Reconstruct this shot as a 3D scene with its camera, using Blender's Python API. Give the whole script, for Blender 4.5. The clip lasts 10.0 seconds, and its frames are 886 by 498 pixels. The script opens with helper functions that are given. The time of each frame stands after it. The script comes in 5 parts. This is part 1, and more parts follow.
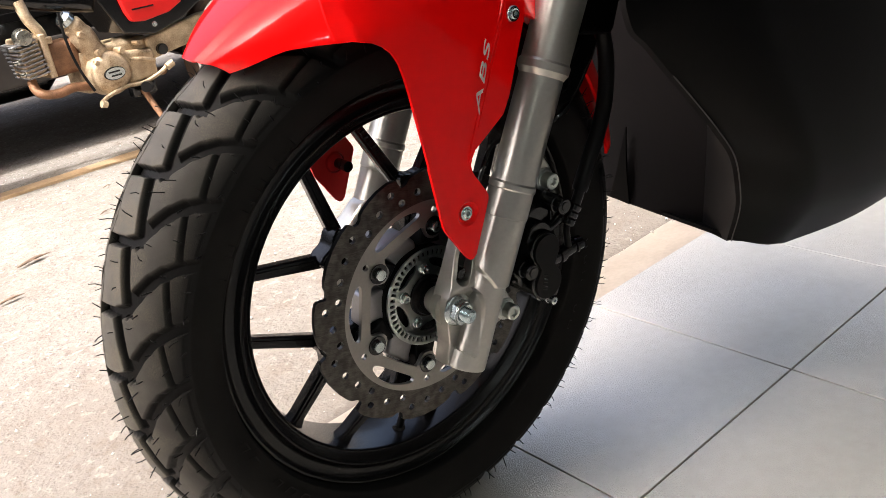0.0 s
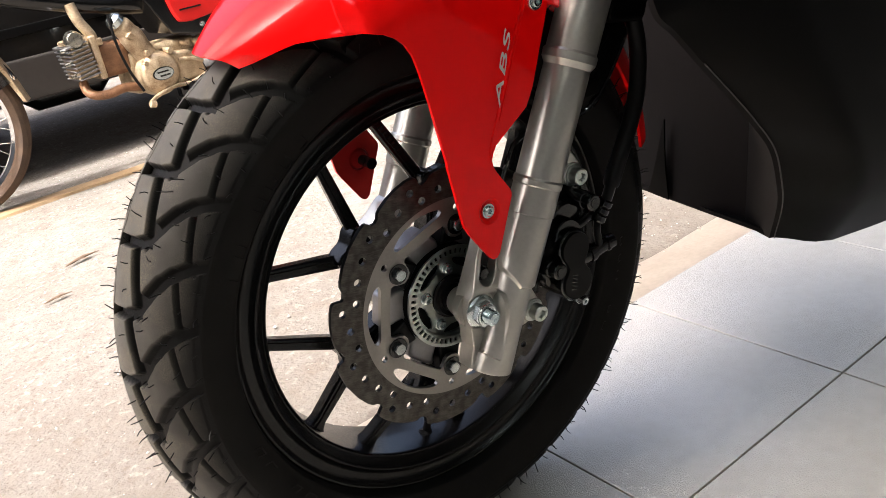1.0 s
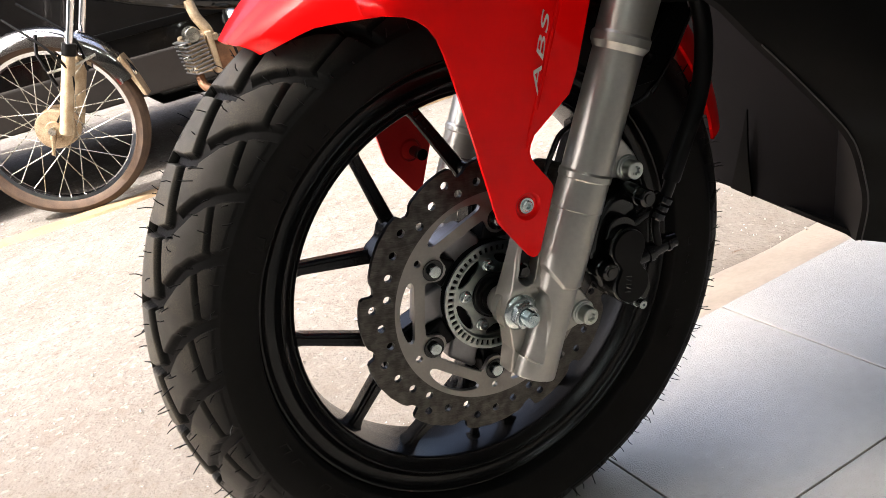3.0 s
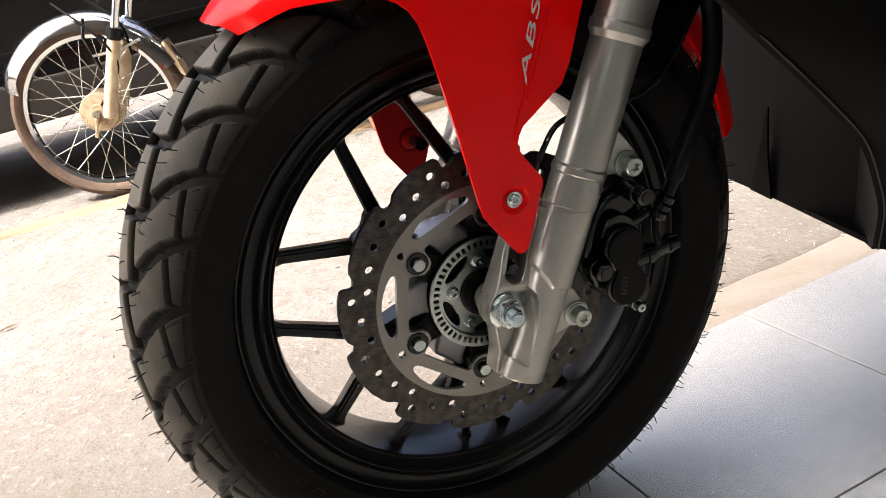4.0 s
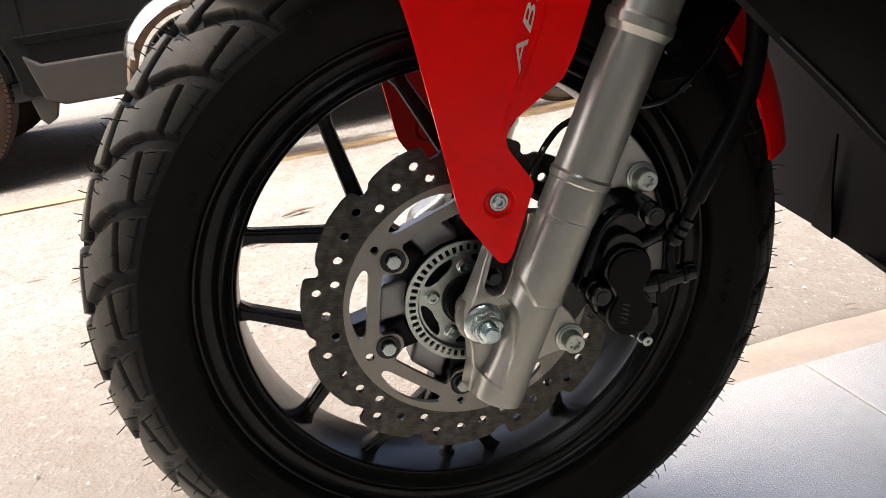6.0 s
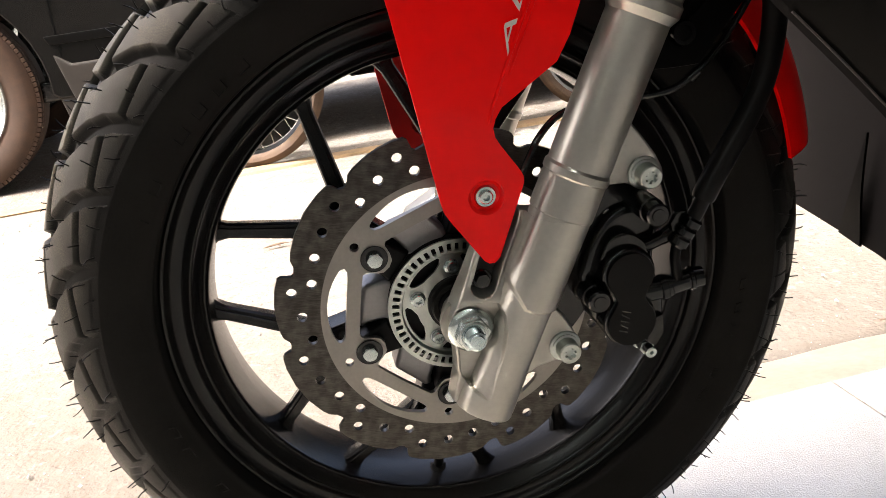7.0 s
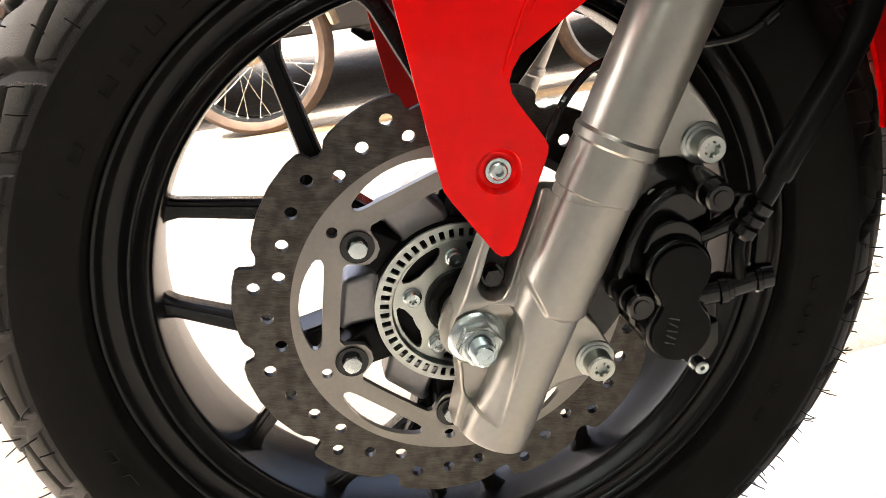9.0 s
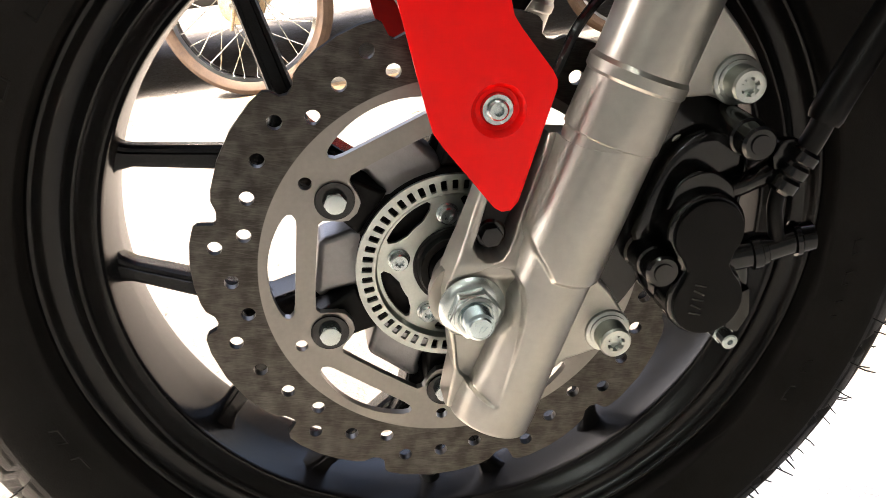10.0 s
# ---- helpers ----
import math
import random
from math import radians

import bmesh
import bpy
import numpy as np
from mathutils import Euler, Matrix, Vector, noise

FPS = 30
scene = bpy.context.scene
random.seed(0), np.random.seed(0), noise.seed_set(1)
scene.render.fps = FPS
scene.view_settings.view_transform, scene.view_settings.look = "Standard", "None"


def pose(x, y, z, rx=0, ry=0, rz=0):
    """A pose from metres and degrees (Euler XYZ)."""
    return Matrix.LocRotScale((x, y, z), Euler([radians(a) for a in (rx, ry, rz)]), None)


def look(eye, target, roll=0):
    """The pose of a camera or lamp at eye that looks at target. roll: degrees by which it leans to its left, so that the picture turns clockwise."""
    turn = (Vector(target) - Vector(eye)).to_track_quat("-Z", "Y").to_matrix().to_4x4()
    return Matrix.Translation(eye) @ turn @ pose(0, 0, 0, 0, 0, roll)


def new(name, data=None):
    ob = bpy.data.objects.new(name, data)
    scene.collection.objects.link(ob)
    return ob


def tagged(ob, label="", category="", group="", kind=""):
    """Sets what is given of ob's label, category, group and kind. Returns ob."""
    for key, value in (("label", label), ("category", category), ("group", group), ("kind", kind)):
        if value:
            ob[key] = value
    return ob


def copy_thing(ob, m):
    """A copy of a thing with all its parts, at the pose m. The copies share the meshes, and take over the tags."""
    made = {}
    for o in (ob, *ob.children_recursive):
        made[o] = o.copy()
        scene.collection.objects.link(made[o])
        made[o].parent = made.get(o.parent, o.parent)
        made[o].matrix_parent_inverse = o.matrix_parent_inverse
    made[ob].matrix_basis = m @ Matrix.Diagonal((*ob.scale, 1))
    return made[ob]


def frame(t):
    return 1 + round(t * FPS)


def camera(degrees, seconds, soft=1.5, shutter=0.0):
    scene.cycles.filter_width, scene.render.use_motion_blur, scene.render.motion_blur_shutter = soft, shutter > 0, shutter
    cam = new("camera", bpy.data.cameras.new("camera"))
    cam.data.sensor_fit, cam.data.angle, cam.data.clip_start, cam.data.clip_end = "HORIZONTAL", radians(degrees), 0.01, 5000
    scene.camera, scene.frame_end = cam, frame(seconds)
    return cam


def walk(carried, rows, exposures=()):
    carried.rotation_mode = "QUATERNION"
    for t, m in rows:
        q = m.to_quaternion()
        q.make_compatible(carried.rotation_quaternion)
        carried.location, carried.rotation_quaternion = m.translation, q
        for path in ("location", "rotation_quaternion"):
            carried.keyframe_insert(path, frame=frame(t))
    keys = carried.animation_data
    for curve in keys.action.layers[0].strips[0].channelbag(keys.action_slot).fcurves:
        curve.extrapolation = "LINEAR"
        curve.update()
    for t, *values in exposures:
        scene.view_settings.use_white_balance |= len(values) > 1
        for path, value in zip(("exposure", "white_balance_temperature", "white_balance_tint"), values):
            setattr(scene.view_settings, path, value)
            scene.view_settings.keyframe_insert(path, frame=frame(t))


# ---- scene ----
PATH = [
    (0, (-0.4120, -0.5600, 0.5985), (0.0958, 0.0926, 0.2430), -9.16),
    (0.5, (-0.3961, -0.5575, 0.5932), (0.0837, 0.1178, 0.2414), -10.19),
    (1, (-0.3757, -0.5575, 0.5859), (0.0874, 0.1303, 0.2360), -10.91),
    (1.5, (-0.3619, -0.5577, 0.5814), (0.0910, 0.1376, 0.2328), -11.16),
    (2, (-0.3466, -0.5572, 0.5735), (0.0750, 0.1603, 0.2308), -11.92),
    (2.5, (-0.3267, -0.5623, 0.5668), (0.0608, 0.1775, 0.2314), -12.72),
    (4, (-0.2500, -0.5703, 0.5407), (0.0570, 0.2109, 0.2158), -12.25),
    (4.5, (-0.2310, -0.5666, 0.5290), (0.0562, 0.2245, 0.2100), -11.66),
    (5, (-0.2087, -0.5655, 0.5232), (0.0309, 0.2458, 0.2159), -10.83),
    (5.5, (-0.1771, -0.5620, 0.5175), (0.0398, 0.2561, 0.2116), -9.54),
    (6, (-0.1452, -0.5528, 0.5024), (0.0518, 0.2718, 0.2003), -8.22),
    (7.5, (-0.0970, -0.5003, 0.4696), (0.0439, 0.3413, 0.1835), -8.32),
    (8, (-0.0910, -0.4711, 0.4623), (0.0306, 0.3734, 0.1759), -8.51),
    (8.5, (-0.0841, -0.4406, 0.4558), (0.0538, 0.3978, 0.1591), -8.09),
    (9, (-0.0768, -0.4172, 0.4476), (0.0644, 0.4143, 0.1334), -7.49),
    (9.5, (-0.0734, -0.3922, 0.4355), (0.0682, 0.4324, 0.1040), -7.29),
    (10, (-0.0630, -0.3656, 0.4215), (0.0681, 0.4551, 0.0761), -7.35),
]
cam = camera(53.66, 10.0, soft=0.6)
walk(cam, [(t, look(eye, target, roll)) for t, eye, target, roll in PATH],
     exposures=[(0.0, 2.32, 6150, 10), (6.0, 2.32, 6150, 10), (7.5, 2.98, 6500, 10), (10.0, 3.30, 6500, 10)])

# ---------------------------------------------------------------- light
world = bpy.data.worlds.new("sky")
scene.world = world
world.use_nodes = True
sky = world.node_tree.nodes.new("ShaderNodeTexSky")
sky.sky_type, sky.sun_disc = "NISHITA", False
SUN_FROM = Vector((-0.55, -0.05, 0.83))
sky.sun_elevation, sky.sun_rotation = radians(56), math.atan2(-0.55, -0.05)
backg = world.node_tree.nodes["Background"]
world.node_tree.links.new(sky.outputs[0], backg.inputs[0])
sky.air_density, sky.dust_density, sky.ozone_density = 0.8, 10.0, 0.0
backg.inputs[1].default_value = 0.15
sun = new("sun", bpy.data.lights.new("sun", "SUN"))
sun.data.energy, sun.data.angle, sun.data.color = 2.0, radians(0.6), (1.0, 0.96, 0.92)
sun.matrix_basis = look(SUN_FROM * 10, (0, 0, 0))
AWNING_Y = 0.13


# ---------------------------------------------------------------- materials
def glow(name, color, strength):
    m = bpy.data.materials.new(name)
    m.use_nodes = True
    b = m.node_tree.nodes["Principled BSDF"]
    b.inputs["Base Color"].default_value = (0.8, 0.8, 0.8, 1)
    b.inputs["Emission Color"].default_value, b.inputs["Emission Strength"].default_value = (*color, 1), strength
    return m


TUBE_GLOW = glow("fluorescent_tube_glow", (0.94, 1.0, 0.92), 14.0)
def mat(name, color, rough=0.5, metal=0.0, var=0.15, scale=30.0, bump=0.0, bump_scale=200.0, coat=0.0, spec=0.5, rough_var=0.0, tint=None):
    """A principled material with variation of colour at two scales, of roughness, and fine relief."""
    m = bpy.data.materials.new(name)
    m.use_nodes = True
    nt = m.node_tree
    n, l = nt.nodes, nt.links
    b = n["Principled BSDF"]
    b.inputs["Roughness"].default_value, b.inputs["Metallic"].default_value = rough, metal
    b.inputs["Coat Weight"].default_value, b.inputs["Coat Roughness"].default_value = coat, 0.04
    b.inputs["Specular IOR Level"].default_value = spec
    co = n.new("ShaderNodeTexCoord")
    big = n.new("ShaderNodeTexNoise")
    big.inputs["Scale"].default_value, big.inputs["Detail"].default_value = scale, 8.0
    fine = n.new("ShaderNodeTexNoise")
    fine.inputs["Scale"].default_value, fine.inputs["Detail"].default_value = scale * 11.0, 4.0
    l.new(co.outputs["Object"], big.inputs["Vector"])
    l.new(co.outputs["Object"], fine.inputs["Vector"])
    mix = n.new("ShaderNodeMix")
    mix.data_type, mix.blend_type = "FLOAT", "MIX"
    mix.inputs[0].default_value = 0.4
    l.new(big.outputs[0], mix.inputs[2])
    l.new(fine.outputs[0], mix.inputs[3])
    ramp = n.new("ShaderNodeValToRGB")
    ramp.color_ramp.elements[0].position, ramp.color_ramp.elements[1].position = 0.3, 0.7
    lo = [c * (1 - var) for c in color]
    hi = [min(1.0, c * (1 + var)) for c in color]
    if tint:
        lo = tint
    ramp.color_ramp.elements[0].color = (*lo, 1)
    ramp.color_ramp.elements[1].color = (*hi, 1)
    l.new(mix.outputs[0], ramp.inputs[0])
    l.new(ramp.outputs[0], b.inputs["Base Color"])
    if rough_var:
        mr = n.new("ShaderNodeMapRange")
        mr.inputs["From Min"].default_value, mr.inputs["From Max"].default_value = 0.3, 0.7
        mr.inputs["To Min"].default_value, mr.inputs["To Max"].default_value = max(0.02, rough - rough_var), rough + rough_var
        l.new(mix.outputs[0], mr.inputs["Value"])
        l.new(mr.outputs[0], b.inputs["Roughness"])
    if bump:
        tex = n.new("ShaderNodeTexNoise")
        tex.inputs["Scale"].default_value, tex.inputs["Detail"].default_value = bump_scale, 6.0
        l.new(co.outputs["Object"], tex.inputs["Vector"])
        bp = n.new("ShaderNodeBump")
        bp.inputs["Strength"].default_value, bp.inputs["Distance"].default_value = bump, 0.002
        l.new(tex.outputs[0], bp.inputs["Height"])
        l.new(bp.outputs[0], b.inputs["Normal"])
    return m


RED = mat("red_paint", (0.80, 0.0011, 0.0008), 0.34, var=0.03, coat=0.32, scale=12, spec=0.05)
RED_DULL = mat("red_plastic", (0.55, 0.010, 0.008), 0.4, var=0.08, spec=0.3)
RUBBER = mat("tyre_rubber", (0.0072, 0.0068, 0.0063), 0.60, var=0.35, scale=45, bump=0.12, bump_scale=1400, rough_var=0.08, spec=0.07)
RIM = mat("satin_black_paint", (0.0046, 0.0044, 0.0044), 0.25, var=0.2, scale=30, bump=0.03, bump_scale=1800, spec=0.45)
RIM.node_tree.nodes["Principled BSDF"].inputs["IOR"].default_value = 1.36
SILVER = mat("silver_painted_alloy", (0.40, 0.390, 0.356), 0.33, metal=0.82, var=0.07, scale=260, rough_var=0.05)
ZINC = mat("zinc_plated_steel", (0.52, 0.57, 0.57), 0.26, metal=1.0, var=0.12, scale=80)
CASTING = mat("bare_alloy_casting", (0.27, 0.265, 0.27), 0.42, metal=0.85, var=0.12, bump=0.08, bump_scale=900)
BLACK = mat("black_painted_metal", (0.002, 0.002, 0.002), 0.16, var=0.3, scale=60, rough_var=0.05, spec=0.5)
ZINC_WARM = mat("pale_plated_steel", (0.50, 0.53, 0.50), 0.32, metal=1.0, var=0.10, scale=90)
ZINC_DULL = mat("dull_plated_steel", (0.40, 0.39, 0.34), 0.28, metal=1.0, var=0.14, scale=70, rough_var=0.08)
ZINC_BLUE = mat("blue_plated_steel", (0.50, 0.60, 0.63), 0.25, metal=1.0, var=0.15, scale=120)
BLACK_MATT = mat("matt_black_paint", (0.002, 0.002, 0.002), 0.4, var=0.2, scale=60, bump=0.05, bump_scale=1500, spec=0.12)
WIRE = mat("glossy_black_sleeve", (0.008, 0.008, 0.008), 0.12, var=0.2)
BLACKRUB = mat("black_rubber", (0.0045, 0.0043, 0.0042), 0.36, var=0.3, scale=50, spec=0.15)
PLASTIC = mat("grained_black_plastic", (0.0011, 0.0010, 0.0009), 0.45, var=0.2, scale=20, bump=0.08, bump_scale=2500, spec=0.05)
GREYPLASTIC = mat("matt_grey_plastic", (0.0054, 0.0046, 0.0046), 0.6, var=0.12, scale=20, bump=0.08, bump_scale=2500, spec=0.08)

# lighter plastic that paints the highlight along the cowl's seam
SEAM_GLINT = mat("seam_highlight_plastic", (0.030, 0.026, 0.024), 0.5, var=0.2, scale=40)


def tread_material():
    """Tread rubber: clean black in the grooves, their shade included; scuffed grey where it rolls, sky light included;
    specks of brown dust.
    """
    m = mat("scuffed_tread_rubber", (0.0056, 0.0054, 0.0051), 0.56, var=0.3, scale=45, bump=0.14, bump_scale=1100, spec=0.09, rough_var=0.08)
    nt = m.node_tree
    n, l = nt.nodes, nt.links
    b = n["Principled BSDF"]
    base = b.inputs["Base Color"].links[0].from_socket
    co = n.new("ShaderNodeTexCoord")
    wear_shade = n.new("ShaderNodeAttribute")
    wear_shade.attribute_name = "wear_shade"
    fac = []
    for size, detail, lo, hi in ((38.0, 2.0, 0.46, 0.62), (1300.0, 5.0, 0.42, 0.70), (60.0, 6.0, 0.25, 0.75)):
        tex = n.new("ShaderNodeTexNoise")
        tex.inputs["Scale"].default_value, tex.inputs["Detail"].default_value = size, detail
        l.new(co.outputs["Object"], tex.inputs["Vector"])
        mr = n.new("ShaderNodeMapRange")
        mr.inputs["From Min"].default_value, mr.inputs["From Max"].default_value = lo, hi
        l.new(tex.outputs[0], mr.inputs["Value"])
        fac.append(mr.outputs[0])

    def times(p, q):
        x = n.new("ShaderNodeMath")
        x.operation = "MULTIPLY"
        l.new(p, x.inputs[0])
        l.new(q, x.inputs[1])
        return x.outputs[0]

    def over(f, low, tone):
        x = n.new("ShaderNodeMix")
        x.data_type = "RGBA"
        l.new(f, x.inputs[0])
        l.new(low, x.inputs[6])
        x.inputs[7].default_value = tone
        return x.outputs[2]

    grey = n.new("ShaderNodeMapRange")
    grey.inputs["To Min"].default_value, grey.inputs["To Max"].default_value = 0.7, 1.0
    l.new(fac[2], grey.inputs["Value"])
    col = over(times(wear_shade.outputs["Fac"], grey.outputs[0]), base, (0.098, 0.092, 0.081, 1))
    col = over(times(wear_shade.outputs["Fac"], times(fac[0], fac[1])), col, (0.130, 0.112, 0.082, 1))
    l.new(col, b.inputs["Base Color"])
    return m


TREAD = tread_material()


def disc_material():
    """Steel with a plain inner ring and a rubbed outer band full of fine scratches."""
    m = mat("brake_disc_steel", (0.24, 0.228, 0.212), 0.36, metal=0.95, var=0.10, scale=40)
    nt = m.node_tree
    n, l = nt.nodes, nt.links
    b = n["Principled BSDF"]
    co = n.new("ShaderNodeTexCoord")
    xz = n.new("ShaderNodeVectorMath")
    xz.operation = "MULTIPLY"
    xz.inputs[1].default_value = (1, 0, 1)
    ln = n.new("ShaderNodeVectorMath")
    ln.operation = "LENGTH"
    l.new(co.outputs["Object"], xz.inputs[0])
    l.new(xz.outputs[0], ln.inputs[0])
    band = n.new("ShaderNodeMapRange")
    band.inputs["From Min"].default_value, band.inputs["From Max"].default_value = 0.0892, 0.0896
    l.new(ln.outputs["Value"], band.inputs["Value"])
    both = None
    for turn, sx in ((0.06, 2200), (-0.10, 1500), (0.22, 1900)):
        mp = n.new("ShaderNodeMapping")
        mp.vector_type = "TEXTURE"
        mp.inputs["Scale"].default_value, mp.inputs["Rotation"].default_value = (0.020, 0.01, 1.0 / sx), (0, turn, 0)
        l.new(co.outputs["Object"], mp.inputs["Vector"])
        sc = n.new("ShaderNodeTexNoise")
        sc.inputs["Scale"].default_value, sc.inputs["Detail"].default_value = 1.0, 3.0
        l.new(mp.outputs[0], sc.inputs["Vector"])
        if both is None:
            both = sc
        else:
            x = n.new("ShaderNodeMath")
            x.operation = "MAXIMUM"
            l.new(both.outputs[0], x.inputs[0])
            l.new(sc.outputs[0], x.inputs[1])
            both = x
    blot = n.new("ShaderNodeTexNoise")
    blot.inputs["Scale"].default_value, blot.inputs["Detail"].default_value = 150.0, 12.0
    l.new(co.outputs["Object"], blot.inputs["Vector"])
    mixed = n.new("ShaderNodeMath")
    mixed.operation, mixed.inputs[1].default_value = "MULTIPLY_ADD", 0.45
    l.new(blot.outputs[0], mixed.inputs[0])
    half = n.new("ShaderNodeMath")
    half.operation, half.inputs[1].default_value = "MULTIPLY", 0.45
    l.new(both.outputs[0], half.inputs[0])
    l.new(half.outputs[0], mixed.inputs[2])
    both = mixed
    ramp = n.new("ShaderNodeValToRGB")
    ramp.color_ramp.elements[0].position, ramp.color_ramp.elements[1].position = 0.40, 0.60
    ramp.color_ramp.elements[0].color, ramp.color_ramp.elements[1].color = (0.040, 0.036, 0.032, 1), (0.098, 0.093, 0.085, 1)
    l.new(both.outputs[0], ramp.inputs[0])
    mix = n.new("ShaderNodeMix")
    mix.data_type = "RGBA"
    old = b.inputs["Base Color"].links[0].from_socket
    l.new(band.outputs[0], mix.inputs[0])
    l.new(old, mix.inputs[6])
    l.new(ramp.outputs[0], mix.inputs[7])
    l.new(mix.outputs[2], b.inputs["Base Color"])
    return m


DISC = disc_material()
WHITE = mat("white_print", (0.52, 0.50, 0.46), 0.4, var=0.08)
CHROME = mat("chrome", (0.75, 0.75, 0.75), 0.08, metal=1.0, var=0.06)
OLDALLOY = mat("stained_engine_alloy", (0.50, 0.40, 0.27), 0.45, metal=0.6, var=0.35, scale=25, tint=(0.16, 0.095, 0.045), bump=0.2, bump_scale=300)
RUSTY = mat("rust_stained_steel", (0.20, 0.10, 0.05), 0.65, metal=0.3, var=0.5, scale=40, bump=0.2, bump_scale=300)
CREAM = mat("dusty_cream_paint", (0.46, 0.38, 0.26), 0.5, var=0.3, scale=30, tint=(0.30, 0.20, 0.10), bump=0.1, bump_scale=300)
OLDTYRE = mat("dusty_old_tyre", (0.070, 0.042, 0.025), 0.8, var=0.4, scale=30)
CARTYRE = mat("brown_dusted_car_tyre", (0.036, 0.0160, 0.0065), 0.75, var=0.4, scale=30)
CARPAINT = mat("dark_car_paint", (0.006, 0.0055, 0.005), 0.22, var=0.25, scale=5, coat=0.15, spec=0.25)
CARGREY = mat("grey_car_cladding", (0.021, 0.0175, 0.0150), 0.5, var=0.3, scale=6)


def concrete():
    """Old concrete: sandy dust, exposed grains of many tones, dark pits, browner and darker towards the shop."""
    m = mat("worn_concrete", (0.165, 0.154, 0.139), 0.9, var=0.14, scale=2.2, bump=0.0, tint=(0.124, 0.107, 0.089))
    nt = m.node_tree
    n, l = nt.nodes, nt.links
    b = n["Principled BSDF"]
    b.inputs["Specular IOR Level"].default_value = 0.2
    co = n.new("ShaderNodeTexCoord")
    base = b.inputs["Base Color"].links[0].from_socket
    for size, lo, hi, dark, amount in ((22.0, 0.56, 0.70, (0.120, 0.098, 0.077, 1), 0.6), (46.0, 0.60, 0.70, (0.11, 0.09, 0.07, 1), 0.65), (150.0, 0.58, 0.66, (0.075, 0.062, 0.049, 1), 0.7), (75.0, 0.60, 0.68, (0.30, 0.28, 0.25, 1), 0.6)):
        tex = n.new("ShaderNodeTexNoise")
        tex.inputs["Scale"].default_value, tex.inputs["Detail"].default_value = size, 3.0
        l.new(co.outputs["Object"], tex.inputs["Vector"])
        mr = n.new("ShaderNodeMapRange")
        mr.inputs["From Min"].default_value, mr.inputs["From Max"].default_value, mr.inputs["To Max"].default_value = lo, hi, amount
        l.new(tex.outputs[0], mr.inputs["Value"])
        mix = n.new("ShaderNodeMix")
        mix.data_type = "RGBA"
        l.new(mr.outputs[0], mix.inputs[0])
        l.new(base, mix.inputs[6])
        mix.inputs[7].default_value = dark
        base = mix.outputs[2]
    # colour goes darker and browner towards the shop, with a noisy border
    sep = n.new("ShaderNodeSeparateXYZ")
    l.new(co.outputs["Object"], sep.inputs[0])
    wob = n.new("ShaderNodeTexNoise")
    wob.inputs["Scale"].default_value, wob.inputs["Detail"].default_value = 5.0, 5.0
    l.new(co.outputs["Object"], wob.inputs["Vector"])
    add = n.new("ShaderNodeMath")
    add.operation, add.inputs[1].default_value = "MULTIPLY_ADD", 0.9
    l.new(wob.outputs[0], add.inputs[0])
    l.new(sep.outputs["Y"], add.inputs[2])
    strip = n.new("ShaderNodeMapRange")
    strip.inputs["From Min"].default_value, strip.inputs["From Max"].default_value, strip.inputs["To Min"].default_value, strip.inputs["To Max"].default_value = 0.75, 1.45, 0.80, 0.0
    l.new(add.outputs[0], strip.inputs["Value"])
    edge_tone = n.new("ShaderNodeMix")
    edge_tone.data_type = "RGBA"
    l.new(strip.outputs[0], edge_tone.inputs[0])
    l.new(base, edge_tone.inputs[6])
    edge_tone.inputs[7].default_value = (0.120, 0.100, 0.080, 1)
    base = edge_tone.outputs[2]
    l.new(base, b.inputs["Base Color"])
    hs = None
    for size, h in ((9.0, 1.2), (30.0, 0.9), (75.0, 0.6), (190.0, 0.4)):
        tex = n.new("ShaderNodeTexNoise")
        tex.inputs["Scale"].default_value, tex.inputs["Detail"].default_value = size, 4.0
        l.new(co.outputs["Object"], tex.inputs["Vector"])
        bp = n.new("ShaderNodeBump")
        bp.inputs["Strength"].default_value, bp.inputs["Distance"].default_value = 0.75, 0.006 * h
        l.new(tex.outputs[0], bp.inputs["Height"])
        if hs:
            l.new(hs, bp.inputs["Normal"])
        hs = bp.outputs[0]
    l.new(hs, b.inputs["Normal"])
    return m


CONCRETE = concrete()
STONE = mat("small_grey_stones", (0.33, 0.30, 0.265), 0.85, var=0.35, scale=90)
DRYLEAF = mat("dry_twig", (0.10, 0.065, 0.04), 0.8, var=0.3, scale=60)
KERB = mat("dusty_kerb_line", (0.24, 0.165, 0.09), 0.9, var=0.3, scale=14, bump=0.3, bump_scale=100)
MORTAR = mat("sandy_mortar", (0.30, 0.255, 0.205), 0.9, var=0.15, scale=10, bump=0.3, bump_scale=120)
TILE = mat("white_floor_tile", (0.51, 0.49, 0.445), 0.14, var=0.08, scale=6, bump=0.5, bump_scale=650, rough_var=0.05, spec=0.5)
TILE.node_tree.nodes["Principled BSDF"].inputs["IOR"].default_value = 4.5
TILE.node_tree.nodes["Principled BSDF"].inputs["Specular Tint"].default_value = (1.0, 0.90, 0.77, 1)
GROUT = mat("dirty_grout", (0.07, 0.060, 0.048), 0.9, var=0.3, scale=60)
SHEET = mat("dark_sheet_metal", (0.045, 0.042, 0.038), 0.6, metal=0.2, var=0.2, scale=8)
PLASTER = mat("grey_plaster", (0.26, 0.25, 0.235), 0.8, var=0.08, scale=3)


